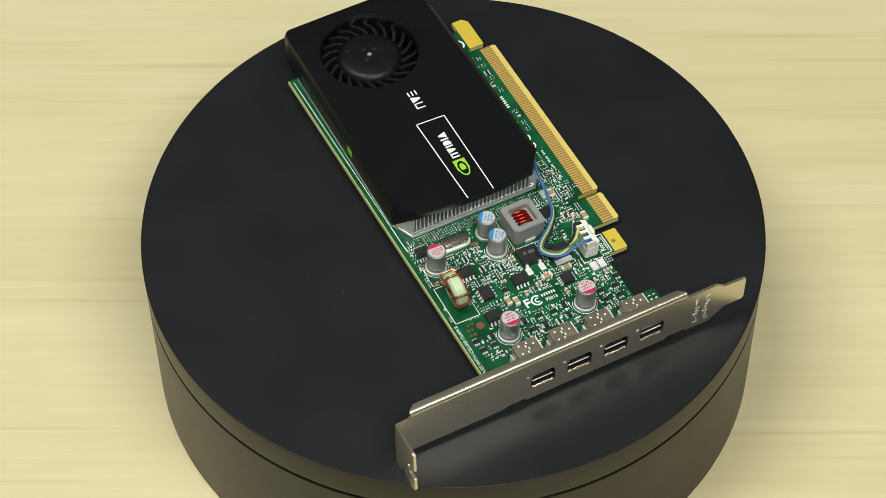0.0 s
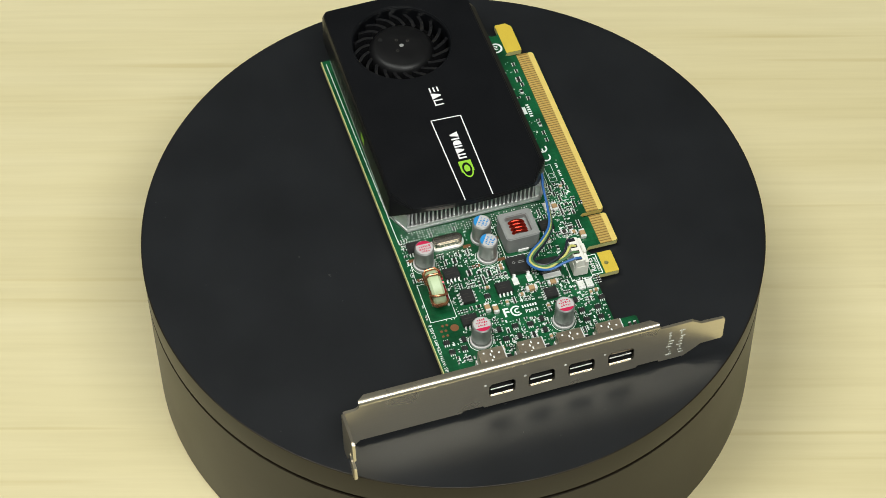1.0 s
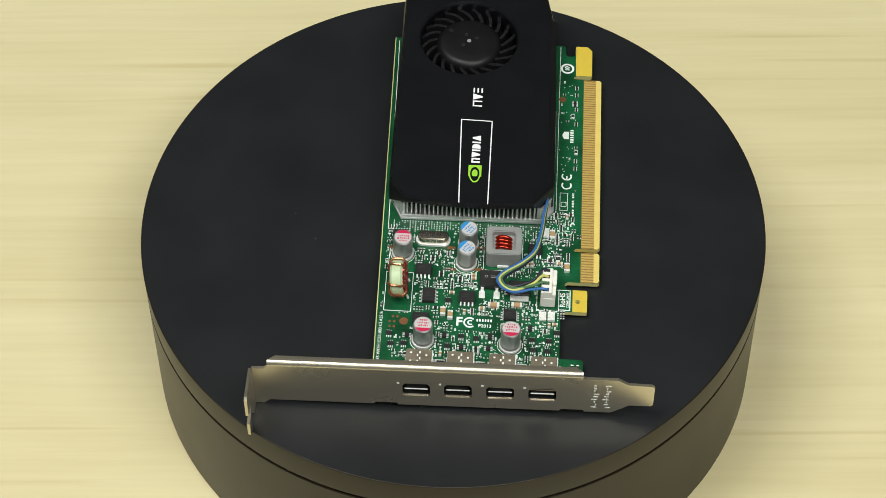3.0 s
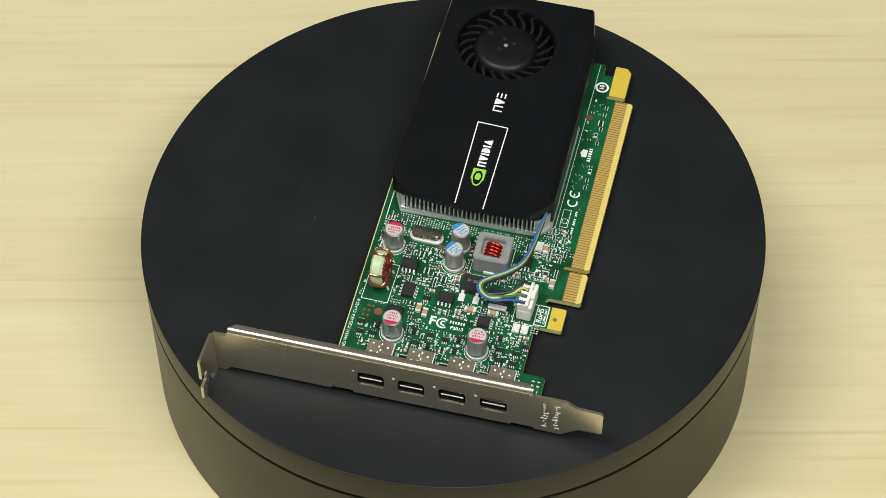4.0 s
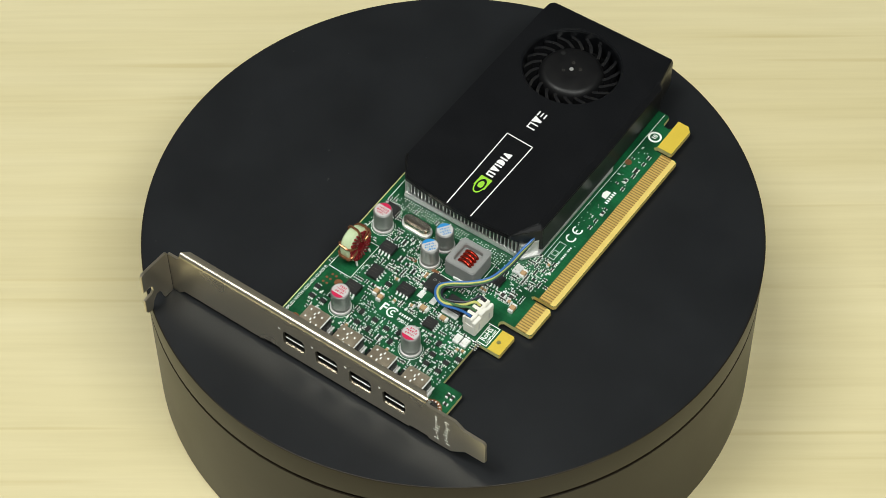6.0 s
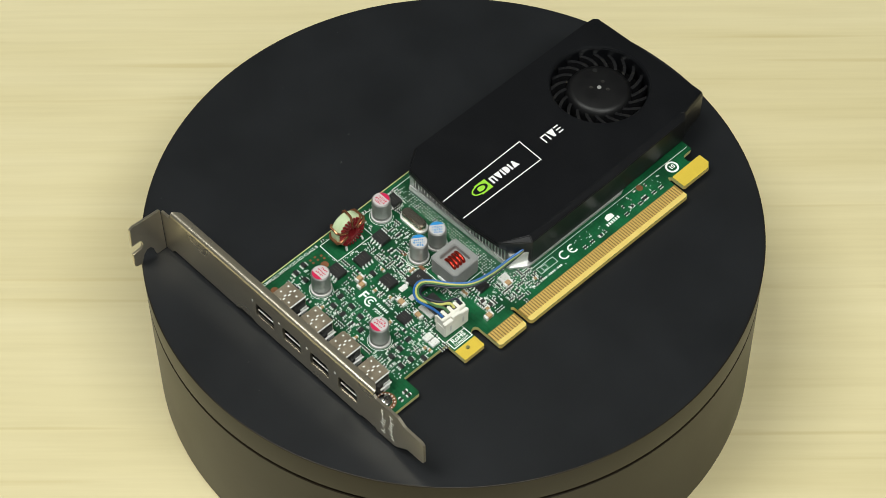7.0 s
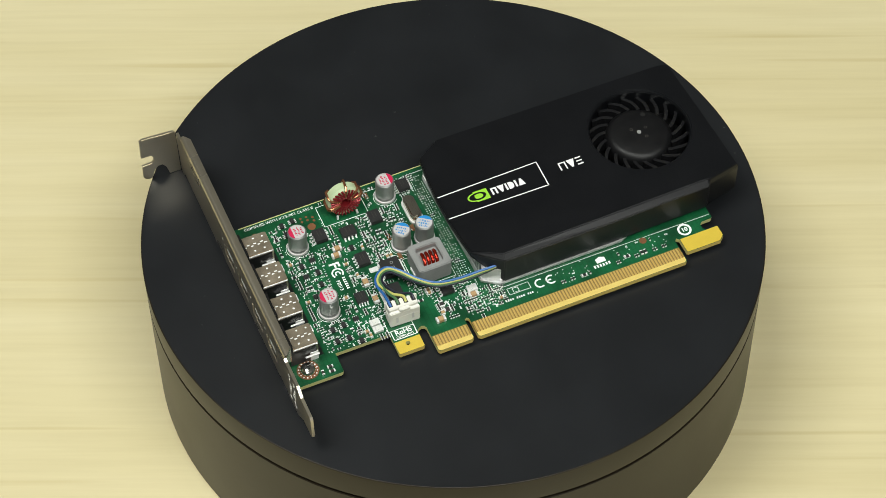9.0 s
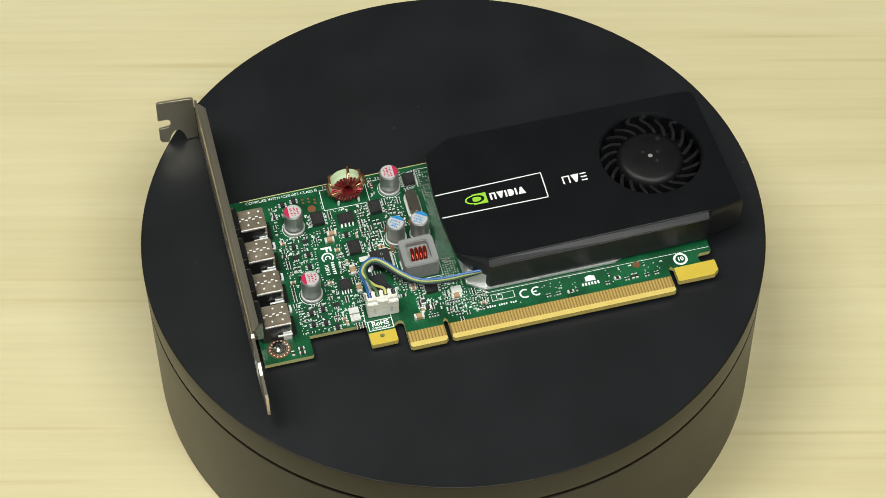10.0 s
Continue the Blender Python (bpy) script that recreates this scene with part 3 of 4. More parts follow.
def shroud(card):
    bm = bmesh.new()
    top = 13.2
    hole = circle(*FAN, 16.7, 64)
    loops = []
    levels = [(2.6, top), (0.0, 11.7), (-0.2, 2.4)]
    outer = shroud_outline(0.0)
    for k, z in levels:
        loop = []
        for i, (x, y) in enumerate(shroud_outline(k)):
            if outer[i][1] < -5.0:
                # open front: a thin lip over the fins
                x, y = outer[i][0], outer[i][1] + (0.35 if k == 2.6 else 0.0)
                loop.append(bm.verts.new((x, y, {2.6: top, 0.0: top - 0.5, -0.2: top - 2.2}[k])))
            else:
                # the skirt comes down to the heatsink's foot on the contact side
                loop.append(bm.verts.new((x, y, 1.4 if z < 3 and x > 20 else z)))
        loops.append(loop)
    n = len(loops[0])
    for a, b in zip(loops, loops[1:]):
        for i in range(n):
            bm.faces.new((a[i], a[(i + 1) % n], b[(i + 1) % n], b[i]))
    rim = [bm.verts.new((x, y, top)) for x, y in hole]
    edges = [bm.edges.get((loops[0][i], loops[0][(i + 1) % n])) for i in range(n)]
    edges += [bm.edges.new((rim[i], rim[(i + 1) % 64])) for i in range(64)]
    bmesh.ops.triangle_fill(bm, edges=edges, use_beauty=True)
    low = [bm.verts.new((FAN[0] + (x - FAN[0]) * 0.97, FAN[1] + (y - FAN[1]) * 0.97, top - 0.7)) for x, y in hole]
    deep = [bm.verts.new((FAN[0] + (x - FAN[0]) * 0.97, FAN[1] + (y - FAN[1]) * 0.97, 4.0)) for x, y in hole]
    for a, b in ((rim, low), (low, deep)):
        for i in range(64):
            bm.faces.new((a[i], b[i], b[(i + 1) % 64], a[(i + 1) % 64]))
    bm.faces.new(deep)
    bmesh.ops.recalc_face_normals(bm, faces=bm.faces)
    bmesh.ops.bevel(bm, geom=[e for e in bm.edges if len(e.link_faces) == 2 and e.calc_face_angle(0) > 0.3 and max(v.co.z for v in e.verts) > 10],
                    offset=0.25, segments=2, affect="EDGES")
    sh = part("fan_shroud", bm, SHROUD, card, "black plastic fan shroud with bevelled edges")
    z = top + 0.005
    bm = bmesh.new()
    strip_into(bm, 1.05, 28.0, 1.8, -6.4, 0.36, z)
    strip_into(bm, 11.0, 27.8, 10.9, -6.5, 0.36, z)
    strip_into(bm, 1.05, 28.0, 11.0, 27.8, 0.36, z)
    part("printed_frame", bm, WHITE_INK, sh, "thin white printed frame")
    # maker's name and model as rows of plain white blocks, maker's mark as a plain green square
    def block(name, cx, u0, size, wide, kind):
        """A plain block of the row: u along the card, size across it."""
        if kind == "wedge_low":
            out = [(cx - size / 2, u0), (cx - size / 2, u0 + wide), (cx + size / 2, u0 + wide * 0.62), (cx + size / 2, u0 + wide * 0.38)]
        elif kind == "wedge_high":
            out = [(cx + size / 2, u0), (cx + size / 2, u0 + wide), (cx - size / 2, u0 + wide * 0.62), (cx - size / 2, u0 + wide * 0.38)]
        elif kind == "half_round":
            out = [(cx - size / 2, u0), (cx - size / 2, u0 + wide * 0.5), (cx - size * 0.35, u0 + wide * 0.85), (cx, u0 + wide), (cx + size * 0.35, u0 + wide * 0.85), (cx + size / 2, u0 + wide * 0.5), (cx + size / 2, u0)]
        else:
            out = [(cx - size / 2, u0), (cx - size / 2, u0 + wide), (cx + size / 2, u0 + wide), (cx + size / 2, u0)]
        part(name, prism(out, z, z + 0.02), WHITE_INK, sh, "white printed block")

    for u0, wide, kind in ((10.0, 0.65, "bar"), (11.35, 0.65, "bar"), (12.3, 2.3, "wedge_low"), (14.9, 0.65, "bar"), (15.95, 1.9, "half_round"), (18.2, 0.65, "bar"), (19.2, 2.3, "wedge_high")):
        block("name_block", 6.35, u0, 2.7, wide, kind)
    for u0, wide, kind in ((33.9, 0.5, "bar"), (35.9, 0.5, "bar"), (36.8, 2.7, "wedge_low")):
        block("model_block", 5.9, u0, 3.1, wide, kind)
    block("name_block", 5.25, 10.6, 0.5, 0.8, "bar")
    block("model_block", 4.6, 34.3, 0.45, 1.7, "bar")
    for dx in (-1.3, 0.0, 1.3):
        block("model_block", 5.9 + dx, 39.9, 0.5, 2.0, "bar")
    part("maker_mark", box(6.3, 6.7, z, 4.2, 4.6, 0.02), LIME, sh, "plain lime green square")
    big = [(6.3 + 1.75 * math.cos(a), 5.0 + 3.1 * math.sin(a)) for a in [2 * math.pi * i / 28 for i in range(28)]]
    part("maker_mark_outline", prism(big, z - 0.002, z + 0.016, [[(6.3 + (x - 6.3) * 0.78, 5.0 + (y - 5.0) * 0.82) for x, y in big]]), LIME, sh)
    ell = [(6.3 + 1.5 * math.cos(a) , 5.6 + 2.6 * math.sin(a)) for a in [2 * math.pi * i / 24 for i in range(24)]]
    part("maker_mark_eye", prism(ell, z + 0.021, z + 0.03, [[(6.3 + (x - 6.3) * 0.62, 5.6 + (y - 5.6) * 0.62) for x, y in ell]]), SHROUD, sh)
    # printing on the long outer side
    for i in range(14):
        if i not in (6, 10):
            part("side_bar", box(-20.84, 38.0 + i * 2.3, 5.6, 0.06, 1.5, 2.0), DARK_CER, sh, "faint grey printed bar")
    part("side_mark", box(-20.86, 32.5, 5.2, 0.06, 3.4, 2.8), LIME, sh)
    return sh


def fan(card):
    cx, cy = FAN
    hub = part("fan", lathe([(11.0, 4.2), (11.0, 9.2), (10.85, 10.1), (10.5, 10.8), (10.0, 11.4), (9.4, 11.8), (8.7, 12.05), (4, 12.15), (0, 12.15)], 56), FAN_BLACK, card, "black blower fan at rest", smooth=True)
    hub.location = (cx * MM, cy * MM, -0.6 * MM)
    bm = bmesh.new()
    r0, r1 = 10.8, 16.1
    vs = []
    steps = 6
    for i in range(steps + 1):
        r = r0 + (r1 - r0) * i / steps
        a = 0.34 * (i / steps) ** 1.1
        for z in (5.0, 11.0 - 0.8 * abs(i / steps - 0.5)):
            for s in (-0.55, 0.55):
                vs.append(bm.verts.new((r * math.cos(a) - s * math.sin(a + 0.5), r * math.sin(a) + s * math.cos(a + 0.5), z)))
    for i in range(steps):
        o = i * 4
        a0, a1, b0, b1 = vs[o:o + 4]
        c0, c1, d0, d1 = vs[o + 4:o + 8]
        for f in ((a0, c0, d0, b0), (a1, b1, d1, c1), (b0, d0, d1, b1), (a0, a1, c1, c0)):
            bm.faces.new(f)
    bm.faces.new((vs[0], vs[2], vs[3], vs[1]))
    bm.faces.new((vs[-4], vs[-3], vs[-1], vs[-2]))
    bmesh.ops.recalc_face_normals(bm, faces=bm.faces)
    blade = part("blade", bm, BLADE, hub, smooth=True)
    for i in range(1, 21):
        again(blade, rz=i * 360 / 21)
    part("bottom_ring", lathe([(16.0, 4.4), (16.0, 5.2), (10.8, 5.2), (10.8, 4.4)], 56), FAN_BLACK, hub)
    pin = part("hub_pin", lathe([(0.75, 12.12), (0.7, 12.3), (0, 12.34)], 20), FERRITE, hub, "grey centre pin", smooth=True)
    for x, y in ((2.5, 1.5), (-1.0, 2.8), (-1.9, -1.9)):
        part("hub_mark", prism([(x + 0.55 * math.cos(k), y + 0.55 * math.sin(k)) for k in [2 * math.pi * i / 14 for i in range(14)]], 12.14, 12.18, [[(x + 0.3 * math.cos(k), y + 0.3 * math.sin(k)) for k in [2 * math.pi * i / 10 for i in range(10)]]]), DARK_CER, hub, "faint grey ring mark")
    part("balance_hole", lathe([(0.8, 12.06), (0.8, 12.16), (0, 12.16)], 16, -6.2, 4.4), PORT_BLACK, hub, "dark balance hole")


def heatsink(card):
    base = [(-20.6, 74.0), (-20.5, 4.0), (-16.6, -4.2), (28.6, -3.4), (32.2, 1.6), (32.2, 44.0), (30.5, 47.5), (29.5, 72)]
    hs = part("heatsink", prism(base, 0.3, 1.2), ALU, card, "cast aluminium heatsink under the shroud")
    x = -14.6
    fin = None
    while x < 26.5:
        if fin is None:
            fin = part("fin", prism([(-0.24, -3.2), (0.24, -3.2), (0.24, 30), (-0.24, 30)], 1.2, 9.6), ALU, hs)
            fin.location = (x * MM, 0, 0)
        else:
            again(fin, x)
        x += 1.4
    part("side_wall", prism([(-20.2, 60), (-20.2, 4.0), (-16.4, -4.0), (-15.2, -3.2), (-18.8, 4.4), (-18.8, 60)], 1.2, 8.0), ALU, hs, "cast side wall")
    part("side_wall", prism([(31.2, 40), (31.2, 2.0), (28.2, -3.2), (26.8, -2.6), (29.6, 2.4), (29.6, 40)], 1.2, 7.0), ALU, hs, "cast side wall")
    part("front_lip", prism([(-16.5, -4.1), (28.5, -3.35), (28.3, -2.9), (-16.2, -3.6)], 1.2, 2.4), ALU, hs)


# ---- bracket and sockets ----
PORTS = (-7.3, 5.15, 17.75, 30.35)


def bracket(card):
    """Steel slot bracket: drawn flat in x and z, then set upright on the board's end."""
    out = [(-56.2, -1.9), (-53.4, -1.9), (-51.6, 0.0), (-20.0, 0.0), (-19.5, 0.9), (-13.3, 0.9), (-12.8, 0.0), (35.6, 0.1), (36.0, 1.0), (42.6, 1.0), (43.0, 0.1), (50.6, 0.1), (51.4, 0.4),
           (56.3, 4.3), (62.7, 4.4), (63.4, 5.1), (63.4, 13.8), (62.6, 14.6), (55.6, 14.9), (52.6, 17.2), (43.2, 17.1), (42.2, 17.8), (-50.8, 17.8), (-52.4, 16.2), (-56.2, 16.0)]
    holes = []
    for px in PORTS:
        w, h0, h1 = 4.15, 5.0, 11.3
        holes.append([(px - w, h0 + 0.5), (px - w + 0.4, h0), (px + w - 0.4, h0), (px + w, h0 + 0.5), (px + w, h1 - 1.2), (px + w - 0.8, h1), (px - w + 0.8, h1), (px - w, h1 - 1.2)])
    bm = prism(out, 0.0, 0.9, holes)
    # stand upright: (x, z) -> card x and height, thickness along y
    for v in bm.verts:
        v.co = Vector((v.co.x, -73.4 + v.co.z, v.co.y))
    bmesh.ops.recalc_face_normals(bm, faces=bm.faces)
    br = part("slot_bracket", bm, STEEL, card, "satin nickel-plated steel slot bracket")
    br.matrix_basis = pose(0, 0, -1.75 * MM, 0, -1.484, 0)
    # folded lip along the upper edge, its back corners cut off
    bm = bmesh.new()
    prof = [(-73.4, 17.5)] + [(-72.0 - 1.4 * math.cos(t), 17.7 + 1.4 * math.sin(t)) for t in (0.2, 0.5, 0.8, 1.1, 1.4, 1.57)] + [(-70.4, 19.0), (-70.4, 18.3), (-71.8, 18.2), (-72.5, 17.5)]
    ends = []
    for x, side in ((-51.4, 1), (42.2, -1)):
        ends.append([bm.verts.new((x + side * max(0.0, y + 72.2) * 1.2, y, z)) for y, z in prof])
    n = len(prof)
    for i in range(n):
        bm.faces.new((ends[0][i], ends[0][(i + 1) % n], ends[1][(i + 1) % n], ends[1][i]))
    bm.faces.new(ends[0])
    bm.faces.new(ends[1][::-1])
    bmesh.ops.recalc_face_normals(bm, faces=bm.faces)
    part("folded_lip", bm, STEEL, br, "bright folded upper edge", smooth=True)
    # bent screw tab with its open slot
    tab = [(-73.6, -1.9), (-73.6, 16.6), (-74.2, 17.2), (-84.8, 17.9), (-85.7, 17.2), (-86.0, 9.4), (-82.8, 9.3), (-82.0, 8.4), (-82.0, 6.6), (-82.8, 5.6), (-86.1, 5.4), (-86.3, 0.2), (-85.6, -1.2), (-83.4, -1.7),
           (-82.2, 1.8), (-80.9, 3.4), (-79.4, 3.4), (-78.2, 1.6), (-77.4, -1.9)]
    bm = prism(tab, 0.0, 0.9)
    for v in bm.verts:
        v.co = Vector((-56.9 + v.co.z, v.co.x, v.co.y))
    bmesh.ops.recalc_face_normals(bm, faces=bm.faces)
    bmesh.ops.bevel(bm, geom=[e for e in bm.edges if e.calc_face_angle(0) > 1.2], offset=0.12, segments=2, affect="EDGES")
    part("screw_tab", bm, STEEL, br, "bent tab with an open screw slot")
    # stamped marks that cannot be read: two rows of short strokes
    rng = random.Random(5)
    for col in (46.0, 49.6):
        bm = bmesh.new()
        for i in range(9):
            for k in range(rng.choice((1, 1, 2))):
                if rng.random() < 0.5:
                    box_into(bm, col + rng.uniform(-0.45, 0.45), -73.42, 2.4 + i * 1.42 + rng.uniform(0, 0.3), rng.uniform(0.8, 1.9), 0.06, 0.32)
                else:
                    box_into(bm, col + rng.uniform(-0.45, 0.45), -73.42, 2.3 + i * 1.42, 0.32, 0.06, rng.uniform(0.6, 1.1))
        part("stamped_mark", bm, SILK, br, "worn stamped mark row")
    for px in PORTS:
        part("stamped_mark", prism([(px - 5.7, -73.43), (px - 4.9, -73.43), (px - 5.1, -73.38), (px - 5.5, -73.38)], 11.1, 11.9), SILK, br, "small stamped mark")
    for px in PORTS:
        # shade inside the port is painted: black back sheet, floor and roof
        s = part("port_shade_sheet", box(px, -68.6, 4.3, 9.2, 0.6, 7.6), PORT_BLACK, br, "black sheet for the shade inside a display port")
        for dx in (-4.4, 4.4):
            part("port_wall", box(px + dx, -70.7, 4.3, 0.4, 3.6, 7.6), CRYSTAL, s)
        part("port_floor", box(px, -70.7, 4.5, 8.4, 3.6, 0.5), PORT_BLACK, s, "shell floor painted black as shade")
        part("port_roof", box(px, -70.7, 11.4, 8.4, 3.6, 0.4), PORT_BLACK, s, "shell roof painted black as shade")
        part("port_tongue", box(px, -71.0, 7.3, 6.2, 3.4, 0.9, bevel=0.1), CHIP, s, "black contact tongue")
        # the tongue's highlight, made as a thin pale bar
        part("tongue_glint", box(px, -72.85, 7.75, 7.0, 0.3, 0.42, bevel=0.08), BRIGHT, s, "pale bar for the highlight on the tongue")
        part("port_shell_lip", box(px, -72.95, 5.0, 7.0, 0.3, 0.45, bevel=0.12), CRYSTAL, s, "nickel shell lip")


def sockets(card):
    for px in PORTS:
        z1 = 8.6 - 0.015 * px
        out = [(px - 4.0, -68.2), (px + 4.0, -68.2), (px + 4.0, -60.6), (px + 3.6, -60.0), (px - 3.6, -60.0), (px - 4.0, -60.6)]
        bm = prism(out, 0.6, z1)
        bmesh.ops.bevel(bm, geom=[e for e in bm.edges if all(abs(v.co.z - z1) < 1e-4 for v in e.verts) and e.calc_face_angle(0) > 0.5], offset=0.35, segments=2, affect="EDGES")
        s = part("display_socket", bm, SHELL, card, "tarnished metal shell of a small display socket", smooth=True)
        # black plate stands in for the shade on the shell's open side
        part("side_shade_plate", box(px + 4.1, -65.0, 0.4, 0.25, 8.6, z1 - 1.4), PORT_BLACK, s, "black plate for the shaded open side of the shell")
        # glint along the folded edge, set in as a paler strip
        part("shell_edge_glint", box(px + 4.02, -66.0, z1 - 0.55, 0.34, 11.6, 0.55, bevel=0.1), BRIGHT, s, "pale strip for the glint on the folded edge")
        part("shell_top", box(px, -70.2, z1 - 0.5, 8.0, 4.1, 0.5, bevel=0.08), SHELL, s)
        # another black plate, for the shade at the back
        part("back_shade_plate", box(px, -59.95, 0.4, 6.6, 0.2, z1 - 4.0), PORT_BLACK, s, "black plate for the shaded open back of the shell")
        part("plastic_foot", box(px, -60.0, 0.05, 7.0, 3.0, 0.6), PORT_BLACK, s)
        for i in range(7):
            part("shell_slot", box(px + 0.35 * (-1) ** i - 0.1, -68.0 + i * 1.1, z1 - 0.02, 0.4, 0.85, 0.05), SILK, s, "bright slot")
        for x, y in ((-2.5, -64.6), (2.3, -65.6), (2.2, -62.4), (-2.4, -61.6)):
            part("shell_slot", box(px + x, y, z1 - 0.02, 0.55, 0.55, 0.05), SILK, s, "bright slot")
        if px < 30:
            f = part("filter_chip", box(px + 6.3, -61.2, 0.1, 2.4, 4.2, 1.6, bevel=0.1), CHIP, card, "black filter chip between sockets")
            part("tinned_end", box(px + 6.3, -58.8, 0.05, 2.6, 1.0, 1.0, bevel=0.1), BRIGHT, f)
        for sx in (-1, 1):
            part("shell_leg", box(px + sx * 4.2, -61.6, 0.0, 0.35, 2.6, 4.2, bevel=0.08), BRIGHT, s)
            part("spring_gap", prism([(px + sx * 2.1 + 0.95 * math.cos(k), -69.6 + 1.5 * math.sin(k)) for k in [-math.pi / 2 + 2 * math.pi * i / 16 for i in range(16)]], z1 - 0.01, z1 + 0.03,
                 [[(px + sx * 2.1 + 0.55 * math.cos(k), -69.9 + 1.25 * math.sin(k)) for k in [2 * math.pi * i / 12 for i in range(12)]]]), HOLE, s, "dark gap round a spring")
            # pale strip as the spring's glint, always on the contact side
            part("spring_glint", box(px + sx * 2.1 + 0.9, -69.4, z1 + 0.01, 0.22, 1.7, 0.05), BRIGHT, s, "pale strip for the glint on a spring")
        # lower fold with its glint put in as pale colour
        part("lower_fold_glint", box(px + 4.9, -62.4, 3.2, 0.6, 4.6, 0.5, bevel=0.1), BRIGHT, s, "pale strip for the glint on the shell's lower fold")


def bracket_screw(card):
    pad = part("screw_ring", lathe([(2.0, 0.0), (2.0, 0.08), (3.5, 0.08), (3.5, 0.0)], 32, 37.5, -65.0), COPPER_PAD, card, "copper ring with bright dots")
    for i in range(16):
        a = 2 * math.pi * i / 16
        part("via", lathe([(0.26, 0.09), (0, 0.13)], 8, 37.5 + 2.9 * math.cos(a), -65.0 + 2.9 * math.sin(a)), BRIGHT, pad)
    s = part("screw", lathe([(2.4, 0.1), (2.4, 0.6), (2.0, 1.3), (1.0, 1.75), (0, 1.85)], 28, 37.5, -65.0), CHROME, card, "shiny pan-head screw", smooth=True)
    part("screw_cross", box_into(box(37.5, -65.0, 1.55, 1.9, 0.42, 0.31, rz=20), 37.5, -65.0, 1.55, 0.42, 1.9, 0.31, rz=20), CHIP, s)


# ---- small surface parts ----
DIODES = ((-17.3, -49.1), (-11.8, -49.3), (-16.6, -52.9), (-12.6, -52.6), (-0.3, -48.8), (4.9, -48.9), (0.8, -52.8), (5.1, -52.9), (0.2, -35.6), (9.6, -49.5), (13.7, -48.5), (26.7, -48.9), (31.9, -49.1), (26.0, -44.6), (27.1, -52.7), (31.6, -52.9), (13.4, -52.8), (34.3, -45.9))
KEEP_OUT = [(-19.2, -22.5, -11.5, -14.0), (-19.9, -40.2, -11.0, -25.0), (-11.3, -15.2, 0.2, -8.4), (1.4, -24.2, 8.8, -8.4), (10.4, -22.4, 23.0, -9.2),
            (-12.4, -26.8, -4.2, -21.8), (-9.8, -37.6, -1.8, -31.0), (2.2, -37.8, 9.6, -31.0), (9.2, -34.0, 16.4, -23.6), (18.2, -34.6, 26.4, -25.8),
            (16.0, -42.2, 23.0, -38.0), (23.8, -17.0, 30.0, -11.8), (-11.2, -45.8, -4.8, -40.6), (2.2, -46.0, 15.4, -40.8), (28.2, -36.4, 38.6, -20.4),
            (-11.4, -55.0, -3.4, -47.0), (16.0, -55.0, 24.0, -47.0), (-2.2, -43.2, 2.4, -38.2), (-18.6, -49.0, -11.4, -41.4), (-21.5, -71.0, -17.6, -40.5),
            (28.6, -41.6, 33.8, -38.2), (-21.5, -72, -16.6, -56), (38.0, -30.0, 60, -12), (33.8, 11.6, 39.6, 19.0), (33.8, 30.6, 39.6, 38.6), (32.8, 61.6, 38.6, 67.6), (33.6, 2.2, 39.6, 11.0), (32.6, 48.8, 35.8, 52.0)] + [(p - 4.8, -72, p + 4.8, -59.4) for p in PORTS] + [(x - 1.4, y - 1.5, x + 1.4, y + 1.5) for x, y in DIODES]


def is_free(x, y, w, h):
    return not any(x + w > a and x - w < c and y + h > b and y - h < d for a, b, c, d in KEEP_OUT)


